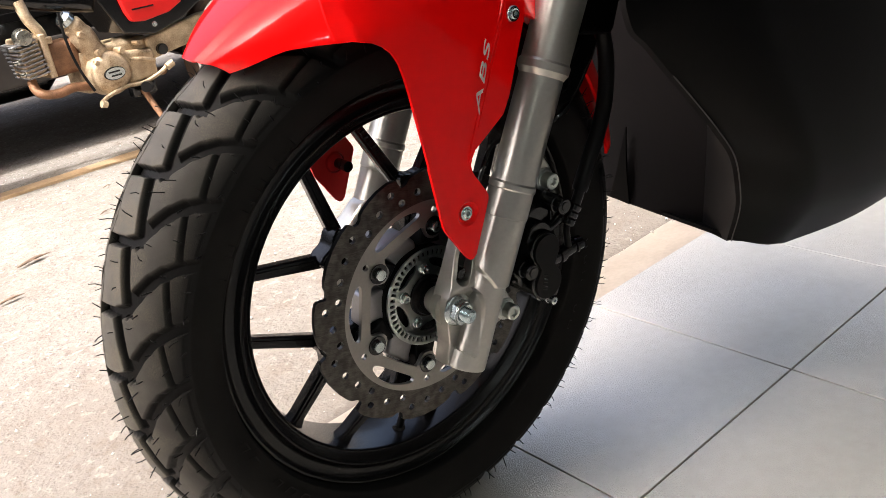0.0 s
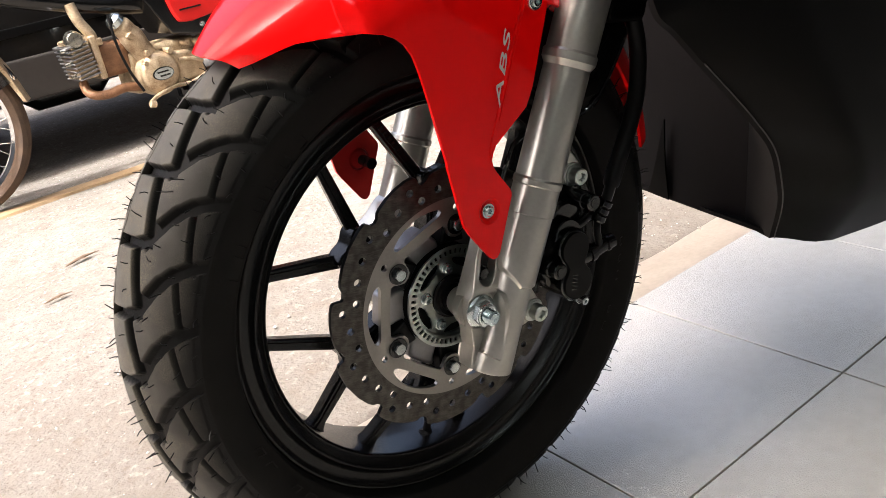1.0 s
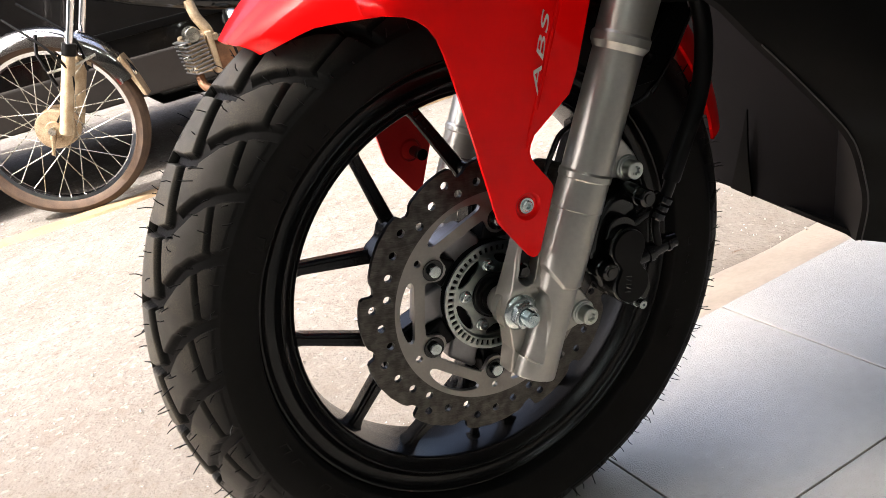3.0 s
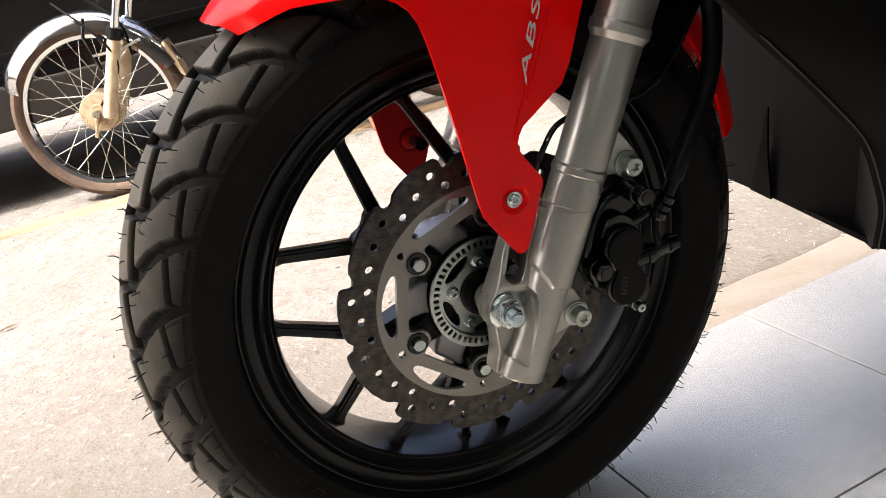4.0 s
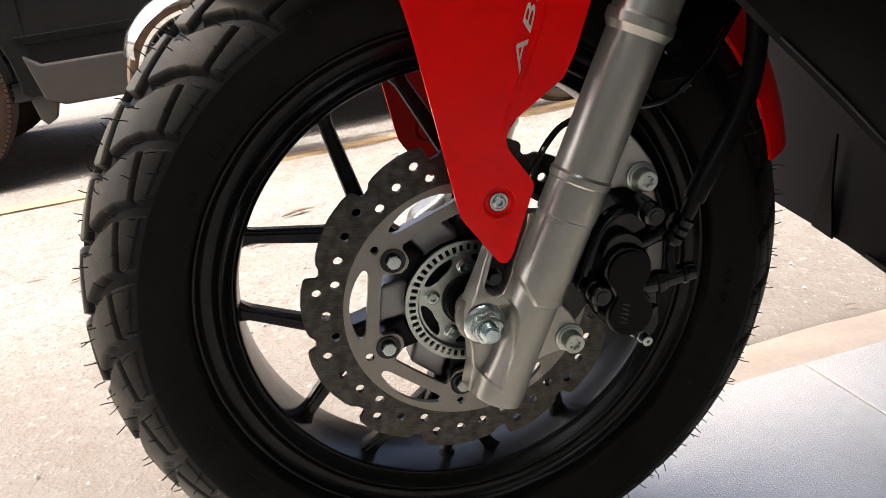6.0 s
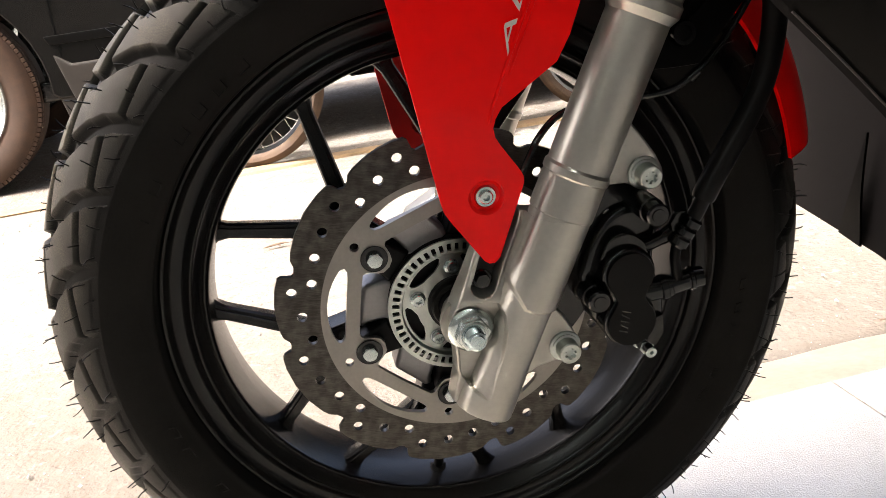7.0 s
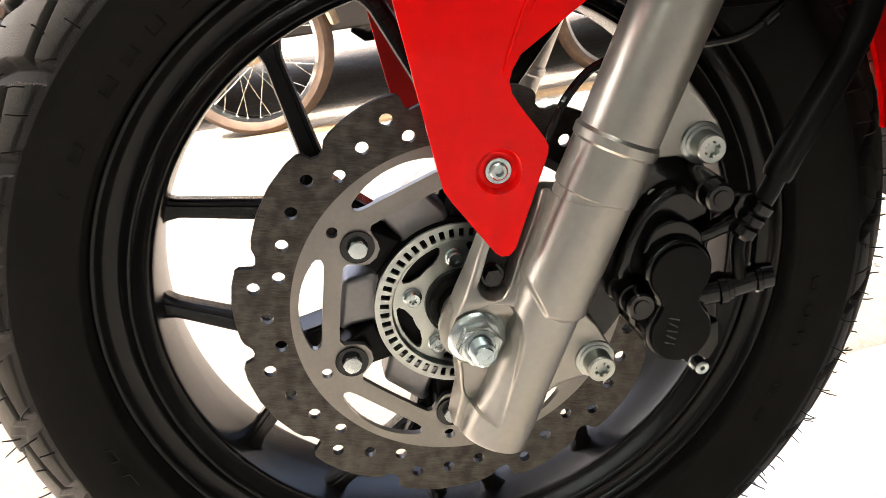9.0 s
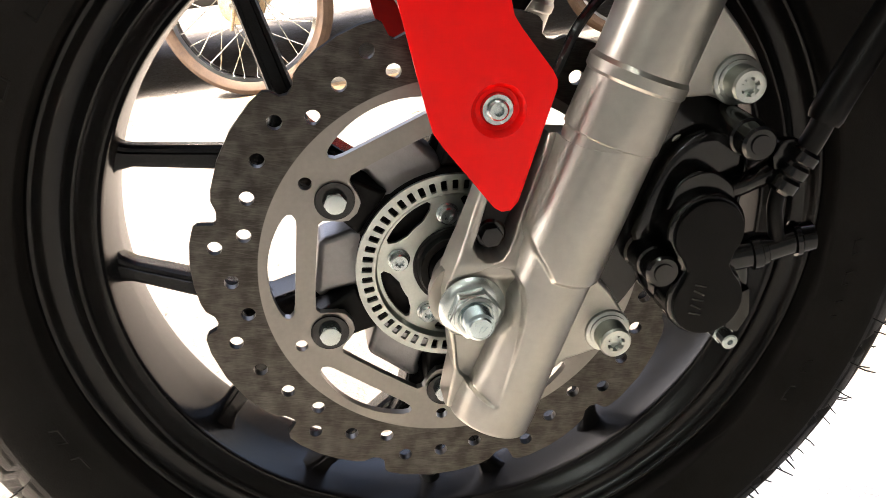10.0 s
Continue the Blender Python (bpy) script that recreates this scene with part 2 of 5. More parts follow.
# ---------------------------------------------------------------- helpers
SCOOTER_POSE = Matrix(((0.98091, 0.04439, 0.18932, 0.00000), (-0.03175, 0.99709, -0.06932, 0.00000), (-0.19185, 0.06198, 0.97947, 0.25788), (0.00000, 0.00000, 0.00000, 1.00000)))
WP = 0.056   # plane of the wheel's middle, along the axle


def mesh_of(bm, material, smooth=True, angle=35):
    me = bpy.data.meshes.new("m")
    bmesh.ops.recalc_face_normals(bm, faces=bm.faces)
    for e in bm.edges:
        e.smooth = not (len(e.link_faces) == 2 and e.calc_face_angle(0) > radians(angle))
    for f in bm.faces:
        f.smooth = smooth
    bm.to_mesh(me)
    bm.free()
    me.materials.append(material)
    return me


def part(name, bm, material, parent, label="", angle=35):
    """One mesh object under a thing or under a part."""
    ob = new(name, mesh_of(bm, material, angle=angle))
    ob.parent = parent
    keep = ob.modifiers.new("even_faces", "WEIGHTED_NORMAL")
    keep.keep_sharp, keep.weight = True, 80
    if label:
        tagged(ob, label)
    return ob


def thing(name, label, category, m=Matrix(), group="", kind=""):
    ob = new(name)
    ob.matrix_basis = m
    return tagged(ob, label, category, group, kind)


def lathe(profile, seg=96, bm=None, c=(0, 0, 0), closed=True):
    """Turns (radius, y) pairs round the y axis."""
    bm = bm or bmesh.new()
    rings = []
    for k in range(seg):
        a = 2 * math.pi * k / seg
        rings.append([bm.verts.new((c[0] + r * math.cos(a), c[1] + y, c[2] + r * math.sin(a))) for r, y in profile])
    n = len(profile)
    for k in range(seg):
        p, q = rings[k], rings[(k + 1) % seg]
        for i in range(n if closed else n - 1):
            j = (i + 1) % n
            bm.faces.new((p[i], p[j], q[j], q[i]))
    return bm


def prism(outline, y0, y1, bevel=0.0, holes=(), bm=None, seg=2):
    """A plate with an outline of (x, z) pairs, from y0 to y1; holes are further outlines."""
    own = bmesh.new()
    edges = []
    for loop in (outline, *holes):
        vs = [own.verts.new((x, y0, z)) for x, z in loop]
        edges += [own.edges.new((vs[i], vs[(i + 1) % len(vs)])) for i in range(len(vs))]
    if holes:
        bmesh.ops.triangle_fill(own, use_beauty=True, use_dissolve=False, edges=edges)
    else:
        own.faces.new(own.verts[:])
    ext = bmesh.ops.extrude_face_region(own, geom=own.faces[:])
    for v in ext["geom"]:
        if isinstance(v, bmesh.types.BMVert):
            v.co.y = y1
    bmesh.ops.recalc_face_normals(own, faces=own.faces)
    if bevel:
        sharp = [e for e in own.edges if len(e.link_faces) == 2 and e.calc_face_angle(0) > radians(40)]
        bmesh.ops.bevel(own, geom=sharp, offset=bevel, segments=seg, profile=0.5, affect="EDGES", clamp_overlap=True)
    return merge(bm, own)


def merge(bm, own):
    if bm is None:
        return own
    me = bpy.data.meshes.new("t")
    own.to_mesh(me)
    own.free()
    bm.from_mesh(me)
    bpy.data.meshes.remove(me)
    return bm


def tube(points, radii, seg=14, bm=None, cap=True):
    """A round bar along points."""
    bm = bm if bm is not None else bmesh.new()
    pts = [Vector(p) for p in points]
    if not isinstance(radii, (list, tuple)):
        radii = [radii] * len(pts)
    rings, side = [], None
    for i, p in enumerate(pts):
        d = (pts[min(i + 1, len(pts) - 1)] - pts[max(i - 1, 0)]).normalized()
        side = d.orthogonal().normalized() if side is None else (side - d * side.dot(d)).normalized()
        up = d.cross(side)
        rings.append([bm.verts.new(p + radii[i] * (math.cos(a) * side + math.sin(a) * up)) for a in (2 * math.pi * k / seg for k in range(seg))])
    for p, q in zip(rings, rings[1:]):
        for k in range(seg):
            bm.faces.new((p[k], p[(k + 1) % seg], q[(k + 1) % seg], q[k]))
    if cap:
        bm.faces.new(rings[0][::-1])
        bm.faces.new(rings[-1])
    return bm


def curve(points, n=8):
    """Points of a smooth line through the given ones."""
    p = [Vector(v) for v in points]
    p = [2 * p[0] - p[1], *p, 2 * p[-1] - p[-2]]
    out = []
    for a, b, c, d in zip(p, p[1:], p[2:], p[3:]):
        for k in range(n):
            t = k / n
            out.append(0.5 * (2 * b + (c - a) * t + (2 * a - 5 * b + 4 * c - d) * t * t + (3 * b - a - 3 * c + d) * t ** 3))
    return [*out, p[-2]]


def box(x0, x1, y0, y1, z0, z1, bevel=0.0, bm=None, m=None):
    own = bmesh.new()
    bmesh.ops.create_cube(own, size=1)
    for v in own.verts:
        v.co = Vector(((x0, x1)[v.co.x > 0], (y0, y1)[v.co.y > 0], (z0, z1)[v.co.z > 0]))
    if bevel:
        bmesh.ops.bevel(own, geom=own.edges[:], offset=bevel, segments=2, profile=0.5, affect="EDGES")
    if m:
        own.transform(m)
    return merge(bm, own)


def smooth_box(x0, x1, y0, y1, z0, z1, bevel=0.01):
    """A cast block with well rounded edges."""
    own = bmesh.new()
    bmesh.ops.create_cube(own, size=1)
    for v in own.verts:
        v.co = Vector(((x0, x1)[v.co.x > 0], (y0, y1)[v.co.y > 0], (z0, z1)[v.co.z > 0]))
    bmesh.ops.bevel(own, geom=own.edges[:], offset=bevel, segments=3, profile=0.5, affect="EDGES")
    return own


def circle(cx, cz, r, n=24, a0=0.0):
    return [(cx + r * math.cos(a0 + 2 * math.pi * k / n), cz + r * math.sin(a0 + 2 * math.pi * k / n)) for k in range(n)]


def polar(r, deg):
    return (r * math.cos(radians(deg)), r * math.sin(radians(deg)))


def bolt_mesh(head=0.008, length=0.006, flange=0.0, socket=True):
    """A bolt's head, standing off towards -y from y = 0."""
    bm = bmesh.new()
    if flange:
        lathe([(0, 0), (flange, 0), (flange, -0.0012), (flange * 0.9, -0.0022), (0, -0.0022)], 32, bm, closed=False)
    prof = [(head, -0.001), (head, -length + 0.0008), (head - 0.0008, -length)]
    if socket:
        prof += [(head * 0.5, -length), (head * 0.45, -length + 0.003), (0, -length + 0.003)]
    else:
        prof += [(0, -length)]
    return lathe(prof, 28, bm, closed=False)


# ---------------------------------------------------------------- setting
TS, TX, TY = 0.306, 0.4255, -0.109      # tile pitch and one corner
EDGE_Y, ROAD_Z = 0.197, -0.028


def road(y):
    """Height of the ground, which falls a little from the shop to the street."""
    t = min(1.0, max(0.0, (y - 0.35) / 1.7))
    return ROAD_Z - 0.040 * t * t * (3 - 2 * t)


def ground_sheet():
    """Concrete ground: one sheet to the horizon, finer near the shop."""
    xs = sorted({*np.linspace(-3, 4, 120).round(3), *np.linspace(-60, 60, 25).round(2), -900.0, 900.0})
    ys = sorted({*np.linspace(EDGE_Y - 0.05, 3.2, 80).round(3), *np.linspace(3.4, 60, 20).round(2), -900.0, -60.0, 900.0})
    bm = bmesh.new()
    grid = []
    for y in ys:
        row = []
        for x in xs:
            near = max(0.0, 1 - math.hypot(x, y - 1) / 5)
            z = road(y) - 0.003 + near * 0.006 * (noise.noise(Vector((x * 1.7, y * 1.7, 0))) + 0.5 * noise.noise(Vector((x * 6, y * 6, 3))))
            z = min(z, road(y) + 0.004) if y > EDGE_Y else ROAD_Z - 0.06
            row.append(bm.verts.new((x, y, z)))
        grid.append(row)
    for a, b in zip(grid, grid[1:]):
        for i in range(len(xs) - 1):
            bm.faces.new((a[i], a[i + 1], b[i + 1], b[i]))
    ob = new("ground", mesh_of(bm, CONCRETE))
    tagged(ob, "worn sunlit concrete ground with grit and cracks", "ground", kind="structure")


ground_sheet()


def shop_floor():
    """Shop floor slab, mortar ramp at its edge, and square glazed tiles with recessed joints."""
    slab = new("floor", mesh_of(box(-4.5, 4.5, -5.0, EDGE_Y - 0.004, -0.25, -0.003), GROUT))
    tagged(slab, "tiled shop floor with narrow dirty joints", "floor", kind="structure")
    bm = bmesh.new()
    pts = [(EDGE_Y - 0.004, -0.003), (EDGE_Y + 0.02, -0.006), (EDGE_Y + 0.06, -0.017), (EDGE_Y + 0.105, ROAD_Z + 0.002), (EDGE_Y + 0.13, ROAD_Z - 0.01), (EDGE_Y - 0.004, ROAD_Z - 0.02)]
    xs = np.linspace(-4.5, 4.5, 181)
    rows = [[bm.verts.new((x, y + (0.004 * noise.noise(Vector((x * 9, y * 5, 1))) if 0 < i < 5 else 0), z + (0.0025 * noise.noise(Vector((x * 7, y * 9, 2))) if 0 < i < 5 else 0))) for i, (y, z) in enumerate(pts)] for x in xs]
    for a, b in zip(rows, rows[1:]):
        for i in range(len(pts)):
            j = (i + 1) % len(pts)
            bm.faces.new((a[i], a[j], b[j], b[i]))
    tagged(new("trim", mesh_of(bm, MORTAR, angle=60)), "sandy mortar strip along the edge of the tiles", "threshold", kind="structure")
    return slab


floor_slab = shop_floor()



def loose_stones():
    """Grit and small stones on the concrete."""
    rng = random.Random(3)
    bm = bmesh.new()
    for _ in range(1800):
        x, y = rng.uniform(-1.3, 1.4), EDGE_Y + 0.10 + 2.1 * rng.random() ** 1.4
        r = 0.0009 + 0.0036 * rng.random() ** 5
        own = [bm.verts.new((x + r * a * rng.uniform(0.7, 1.3), y + r * b * rng.uniform(0.7, 1.3), road(y) + 0.002 + r * c)) for a, b, c in ((-1, 0, 0), (0, -1, 0), (1, 0, 0), (0, 1, 0), (0.1, 0.1, 0.8), (0, 0, -0.8))]
        for i in range(4):
            bm.faces.new((own[i], own[(i + 1) % 4], own[4]))
            bm.faces.new((own[(i + 1) % 4], own[i], own[5]))
    tagged(new("loose_stones", mesh_of(bm, STONE)), "scattered grit and small stones on concrete", "stones", kind="stuff")


loose_stones()


def twig(x, y, turn, size):
    """A dry, curled leaf stalk lying on the ground."""
    bm = bmesh.new()
    for i, (a, b) in enumerate((((-0.04, -0.006), (0.045, 0.004)), ((-0.01, 0.0), (0.025, 0.014)), ((-0.02, -0.004), (0.012, -0.012)))):
        m = ((a[0] + b[0]) / 2, (a[1] + b[1]) / 2 + 0.003, 0.006)
        tube(curve([(a[0], a[1], 0.001), m, (b[0], b[1], 0.002)], 5), [0.0012, 0.0035, 0.0045, 0.005, 0.0055, 0.0055, 0.005, 0.0042, 0.003, 0.002, 0.001] if i == 0 else [0.0018] * 11, 6, bm)
    bm.transform(Matrix.Diagonal((size, size, size * 0.6, 1)))
    ob = new("dry_leaf", mesh_of(bm, DRYLEAF))
    ob.matrix_basis = pose(x, y, road(y) + 0.003, 0, 0, turn)
    return tagged(ob, "dry brown curled leaf on the concrete", "leaf", group="dry leaves")


for x, y, turn, size in ((-0.003, 1.42, 8, 1.0), (-0.108, 1.22, 0, 0.7), (-0.466, 1.23, 10, 0.5), (-0.56, 1.30, -15, 0.45), (0.23, 1.60, 25, 0.45), (0.60, 0.335, 160, 0.25), (0.33, 1.84, 10, 0.4)):
    twig(x, y, turn, size)


def kerb_line():
    """Low dusty kerb between the apron and the street."""
    bm = bmesh.new()
    xs = np.linspace(-6, 6, 121)
    pts = [(2.06, -0.012), (2.065, 0.006), (2.09, 0.010), (2.12, 0.009), (2.13, -0.012)]
    rows = [[bm.verts.new((x, y + 0.02 * noise.noise(Vector((x * 2, i, 0))) - 0.012 * x, road(2.1) + z * (0.7 + 0.5 * noise.noise(Vector((x * 5, i, 4)))))) for i, (y, z) in enumerate(pts)] for x in xs]
    for a, b in zip(rows, rows[1:]):
        for i in range(4):
            bm.faces.new((a[i], a[i + 1], b[i + 1], b[i]))
    tagged(new("kerb", mesh_of(bm, KERB)), "low dusty kerb line beside the street", "kerb", kind="structure")


kerb_line()

# shop shell round the camera
def shell():
    def wall(name, *b, material=PLASTER, label="plain plastered shop wall"):
        tagged(new(name, mesh_of(box(*b), material)), label, "wall", kind="structure")
    wall("wall_north", -4.7, -4.5, -5.2, 0.05, -0.25, 3.0)
    wall("wall_south", 4.5, 4.7, -5.2, 0.05, -0.25, 3.0)
    # added out of view: blocks low sky light from under the car
    wall("wall_west", -40.0, 40.0, 9.0, 9.3, -0.25, 2.4, label="unseen plain wall across the street, added to block low sky light")
    wall("wall_east", -4.5, 4.5, -5.2, -5.0, -0.25, 3.0)
    # unseen canopy, added only to give the tiles something dark to reflect
    tagged(new("reflection_canopy", mesh_of(box(1.9, 9.0, AWNING_Y, 2.35, 2.62, 2.72, 0.02), SHEET)), "unseen dark sheet canopy, added to darken the tiles' reflections", "canopy", kind="structure")
    tagged(new("ceiling", mesh_of(box(-4.7, 4.7, -5.2, AWNING_Y, 3.0, 3.1), PLASTER)), "plain white shop ceiling and awning", "ceiling", kind="structure")


shell()


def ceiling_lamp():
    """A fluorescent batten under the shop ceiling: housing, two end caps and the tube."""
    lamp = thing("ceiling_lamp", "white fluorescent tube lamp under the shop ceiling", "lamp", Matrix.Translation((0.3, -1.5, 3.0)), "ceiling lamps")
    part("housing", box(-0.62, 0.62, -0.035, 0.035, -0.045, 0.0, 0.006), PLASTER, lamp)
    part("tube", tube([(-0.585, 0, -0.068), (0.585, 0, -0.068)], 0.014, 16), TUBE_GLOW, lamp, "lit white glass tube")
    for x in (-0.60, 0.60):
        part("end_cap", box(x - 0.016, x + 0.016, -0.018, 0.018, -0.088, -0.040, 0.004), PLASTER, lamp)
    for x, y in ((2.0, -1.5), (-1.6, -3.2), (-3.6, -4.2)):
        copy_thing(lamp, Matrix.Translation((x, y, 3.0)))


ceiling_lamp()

# ---------------------------------------------------------------- scooter
BASE = Matrix.Translation((0, WP, 0))
scooter = thing("scooter", "new red and black scooter leaning on its stand on white tiles", "scooter", BASE)
REL = BASE.inverted() @ SCOOTER_POSE


def sp(name, bm, material, parent=None, label="", angle=35):
    ob = part(name, bm, material, parent or scooter, label, angle)
    if parent is None:
        ob.matrix_basis = REL
    return ob


# --- wheel
def rim_side(s):
    """Half of the rim's section, as (radius, distance from the middle plane)."""
    half = [(0.1890, 0.0325), (0.1918, 0.0338), (0.1926, 0.0354), (0.1918, 0.0370), (0.1903, 0.0375), (0.1888, 0.0368), (0.1877, 0.0346), (0.1862, 0.0320), (0.1835, 0.0304), (0.1800, 0.0300), (0.1774, 0.0307), (0.1757, 0.0324), (0.1744, 0.0346),
            (0.1733, 0.0354), (0.1722, 0.0351), (0.1714, 0.0340), (0.1704, 0.0326), (0.1672, 0.0295), (0.1648, 0.0272), (0.1636, 0.0272), (0.1628, 0.0284), (0.1618, 0.0292), (0.1612, 0.0284), (0.1608, 0.0262), (0.1599, 0.0200), (0.1591, 0.0110), (0.1588, 0.0030)]
    return [(r, WP + s * d) for r, d in half]


well = [(0.1800, WP - 0.0275), (0.1690, WP - 0.018), (0.1690, WP + 0.018), (0.1800, WP + 0.0275)]
WX = 0.002    # the wheel's middle, fore and aft
rim_loop = rim_side(-1) + [(0.1587, WP)] + rim_side(1)[::-1] + well[::-1]
wheel = sp("front_wheel", lathe(rim_loop, 176), RIM, label="satin black cast alloy rim", angle=50)
wheel.matrix_basis = REL @ Matrix.Translation((WX, 0, 0))

HUB = lathe([(0.0, 0.008), (0.024, 0.008), (0.030, 0.010), (0.033, 0.016), (0.034, 0.030), (0.032, WP), (0.034, WP + 0.025), (0.032, WP + 0.042), (0, WP + 0.042)], 48, closed=False)
part("hub", HUB, CASTING, wheel, "grey alloy hub")


def blade(deg, side):
    """One spoke: a tapered bar with a ridged face that flares into the rim."""
    c0, c1 = Vector(polar(0.080, deg)), Vector(polar(0.1660, deg + side * 19.3))
    d = (c1 - c0).normalized()
    n = Vector((-d.y, d.x))
    bm = bmesh.new()
    rows = []
    for k in range(15):
        t = k / 14
        p = c0.lerp(c1, t)
        flare = max(0.0, (t - 0.84) / 0.16)
        w = 0.0066 * (1 - t) + 0.0049 * t + 0.008 * flare ** 2.2
        yc = WP - 0.022 + 0.018 * t
        h = 0.0095 - 0.001 * t + 0.003 * flare ** 2
        rows.append([bm.verts.new((p.x + n.x * u * w, yc + v * h, p.y + n.y * u * w)) for u, v in
                     ((-1, -0.55), (-0.82, -0.82), (-0.50, -0.84), (-0.42, -1), (0.42, -1), (0.50, -0.84), (0.82, -0.82), (1, -0.55), (0.52, 0.9), (0.4, 1), (-0.4, 1), (-0.52, 0.9))])
    for a, b in zip(rows, rows[1:]):
        for i in range(12):
            bm.faces.new((a[i], a[(i + 1) % 12], b[(i + 1) % 12], b[i]))
    bm.faces.new(rows[0][::-1])
    bm.faces.new(rows[-1])
    return bm


def spoke_web(deg):
    """The casting where two spokes meet: an arm from the hub that widens into a fork with a rounded crotch."""
    d, n = Vector(polar(1, deg)), Vector(polar(1, deg + 90))
    line = [(0.034, 0.019), (0.046, 0.0145), (0.060, 0.0125), (0.075, 0.0125), (0.088, 0.0135), (0.100, 0.0180), (0.1060, 0.0175), (0.1060, 0.0085), (0.1040, 0.0030), (0.1035, 0.0)]
    out = [d * a + n * b for a, b in line] + [d * a - n * b for a, b in line[-2::-1]]
    return prism([tuple(p) for p in out], WP - 0.035, WP - 0.012, 0.0035, seg=3)


for k, c in enumerate((30, 91, 149, 207, 266.5, 327)):
    for s in (-1, 1):
        sp_ob = part("spoke", blade(c, s), RIM, wheel, angle=32)
        if k == 1 and s == 1:
            marks = bmesh.new()
            c0, c1 = Vector(polar(0.080, c)), Vector(polar(0.1660, c + 19.3))
            d = (c1 - c0).normalized()
            n = Vector((-d.y, d.x))
            for i in range(7):
                p = c0 + d * (0.052 + 0.0052 * i)
                w = 0.0017 + 0.0004 * (i % 3)
                yy = WP - 0.022 + 0.018 * (0.052 + 0.0052 * i) / 0.097 - 0.0090
                m = Matrix(((d.x, 0, n.x, p.x), (0, 1, 0, yy), (d.y, 0, n.y, p.y), (0, 0, 0, 1)))
                box(-0.0014, 0.0014, -0.0004, 0.0008, -w, w, 0.0003, marks, m)
            part("raised_marks", marks, RIM, sp_ob)
    part("spoke_web", spoke_web(c), RIM, wheel, angle=45)

# hub arms in bare grey between the bolts
for k in range(6):
    d, n = Vector(polar(1, 3 + 60 * k)), Vector(polar(1, 93 + 60 * k))
    arm = [d * 0.040 + n * 0.0150, d * 0.050 + n * 0.0130, d * 0.0590 + n * 0.0150, d * 0.0640 + n * 0.0190, d * 0.0665 + n * 0.0140, d * 0.0650, d * 0.0640 - n * 0.0120, d * 0.0560 - n * 0.0140, d * 0.048 - n * 0.0165, d * 0.040 - n * 0.0150]
    part("hub_arm", prism([tuple(p) for p in arm], 0.0090, 0.0300, 0.0035, seg=3), CASTING, wheel, "bare grey alloy hub arm", angle=50)
    d, n = Vector(polar(1, 30 + 60 * k)), Vector(polar(1, 120 + 60 * k))
    out = [d * 0.047 + n * 0.0125, d * 0.050 + n * 0.0115, d * 0.056 + n * 0.0105, d * 0.072 + n * 0.009, d * 0.075, d * 0.072 - n * 0.009, d * 0.056 - n * 0.0105, d * 0.050 - n * 0.0115, d * 0.047 - n * 0.0125]
    part("disc_mount", prism([tuple(p) for p in out], 0.0045, 0.022, 0.004, seg=2), BLACK_MATT, wheel, "black painted disc mount", angle=45)

# valve
vx, vz = 0.006, -0.163
vb = tube([(vx, WP - 0.006, vz + 0.006), (vx, WP - 0.008, vz + 0.002), (vx, WP - 0.010, vz - 0.002)], [0.006, 0.0065, 0.008], 20)
part("valve_seat", vb, BLACKRUB, wheel)
part("valve", tube([(vx, WP - 0.007, vz), (vx - 0.001, WP - 0.014, vz + 0.022), (vx - 0.001, WP - 0.0145, vz + 0.0225), (vx - 0.001, WP - 0.019, vz + 0.036)], [0.0040, 0.0034, 0.0046, 0.0043], 16), BLACKRUB, wheel)

# --- tyre
PITCH = 31
T_R, T_HW, T_D, T_A = 0.2650, 0.0580, 0.0400, radians(66)
# middle line of a cross groove: place across the tread, and angle gone back
LAT = [(-0.16, 0.8), (0.20, 0.0), (0.36, -1.2), (0.45, -3.6), (0.55, -6.1), (0.67, -8.4), (0.80, -10.1), (0.97, -11.6), (1.10, -12.4)]


def lat_shift(a):
    for (a0, p0), (a1, p1) in zip(LAT, LAT[1:]):
        if a <= a1:
            return p0 + (p1 - p0) * (a - a0) / (a1 - a0)
    return LAT[-1][1]


def soft(x, w, e):
    """1 inside |x| < w, falling to 0 over e."""
    return min(1.0, max(0.0, (w + e - abs(x)) / e))


def groove(deg, s):
    """Depth share of the tread's grooves at an angle and a place across (-1 to 1)."""
    step = 360 / PITCH
    u, a = deg - 161.7, -s
    if s > 0.15:
        u, a = u + 0.5 * step, s
    d = 0.0
    if a < 0.975:
        slope = abs(lat_shift(a + 0.02) - lat_shift(a - 0.02)) / 0.04
        lean = math.hypot(1.0, slope / 17.0)
        x = (u - lat_shift(a) + step / 2) % step - step / 2
        w = (0.62 if a < 0.3 else 0.85) * lean
        end = min(1.0, (0.985 - a) / 0.03)
        d = max(d, soft(x, w - 0.04, 0.46 * lean) * end)
    f = (u % step) / step
    if 0.02 < f < 0.99:
        d = max(d, soft(a - (0.225 + 0.165 * f), 0.058 - 0.018 * f, 0.021))
    f = ((u + 9.4) % step) / step
    d = max(d, 0.75 * soft(a - (0.715 + 0.12 * f), 0.024, 0.012))
    d = max(d, 0.25 * soft(s - 0.12 - 0.03 * math.sin(6.283 * u / step), 0.004, 0.008))
    if a > 0.93:
        d = max(d, 0.16 * min(1.0, (a - 0.93) / 0.015))
    return d


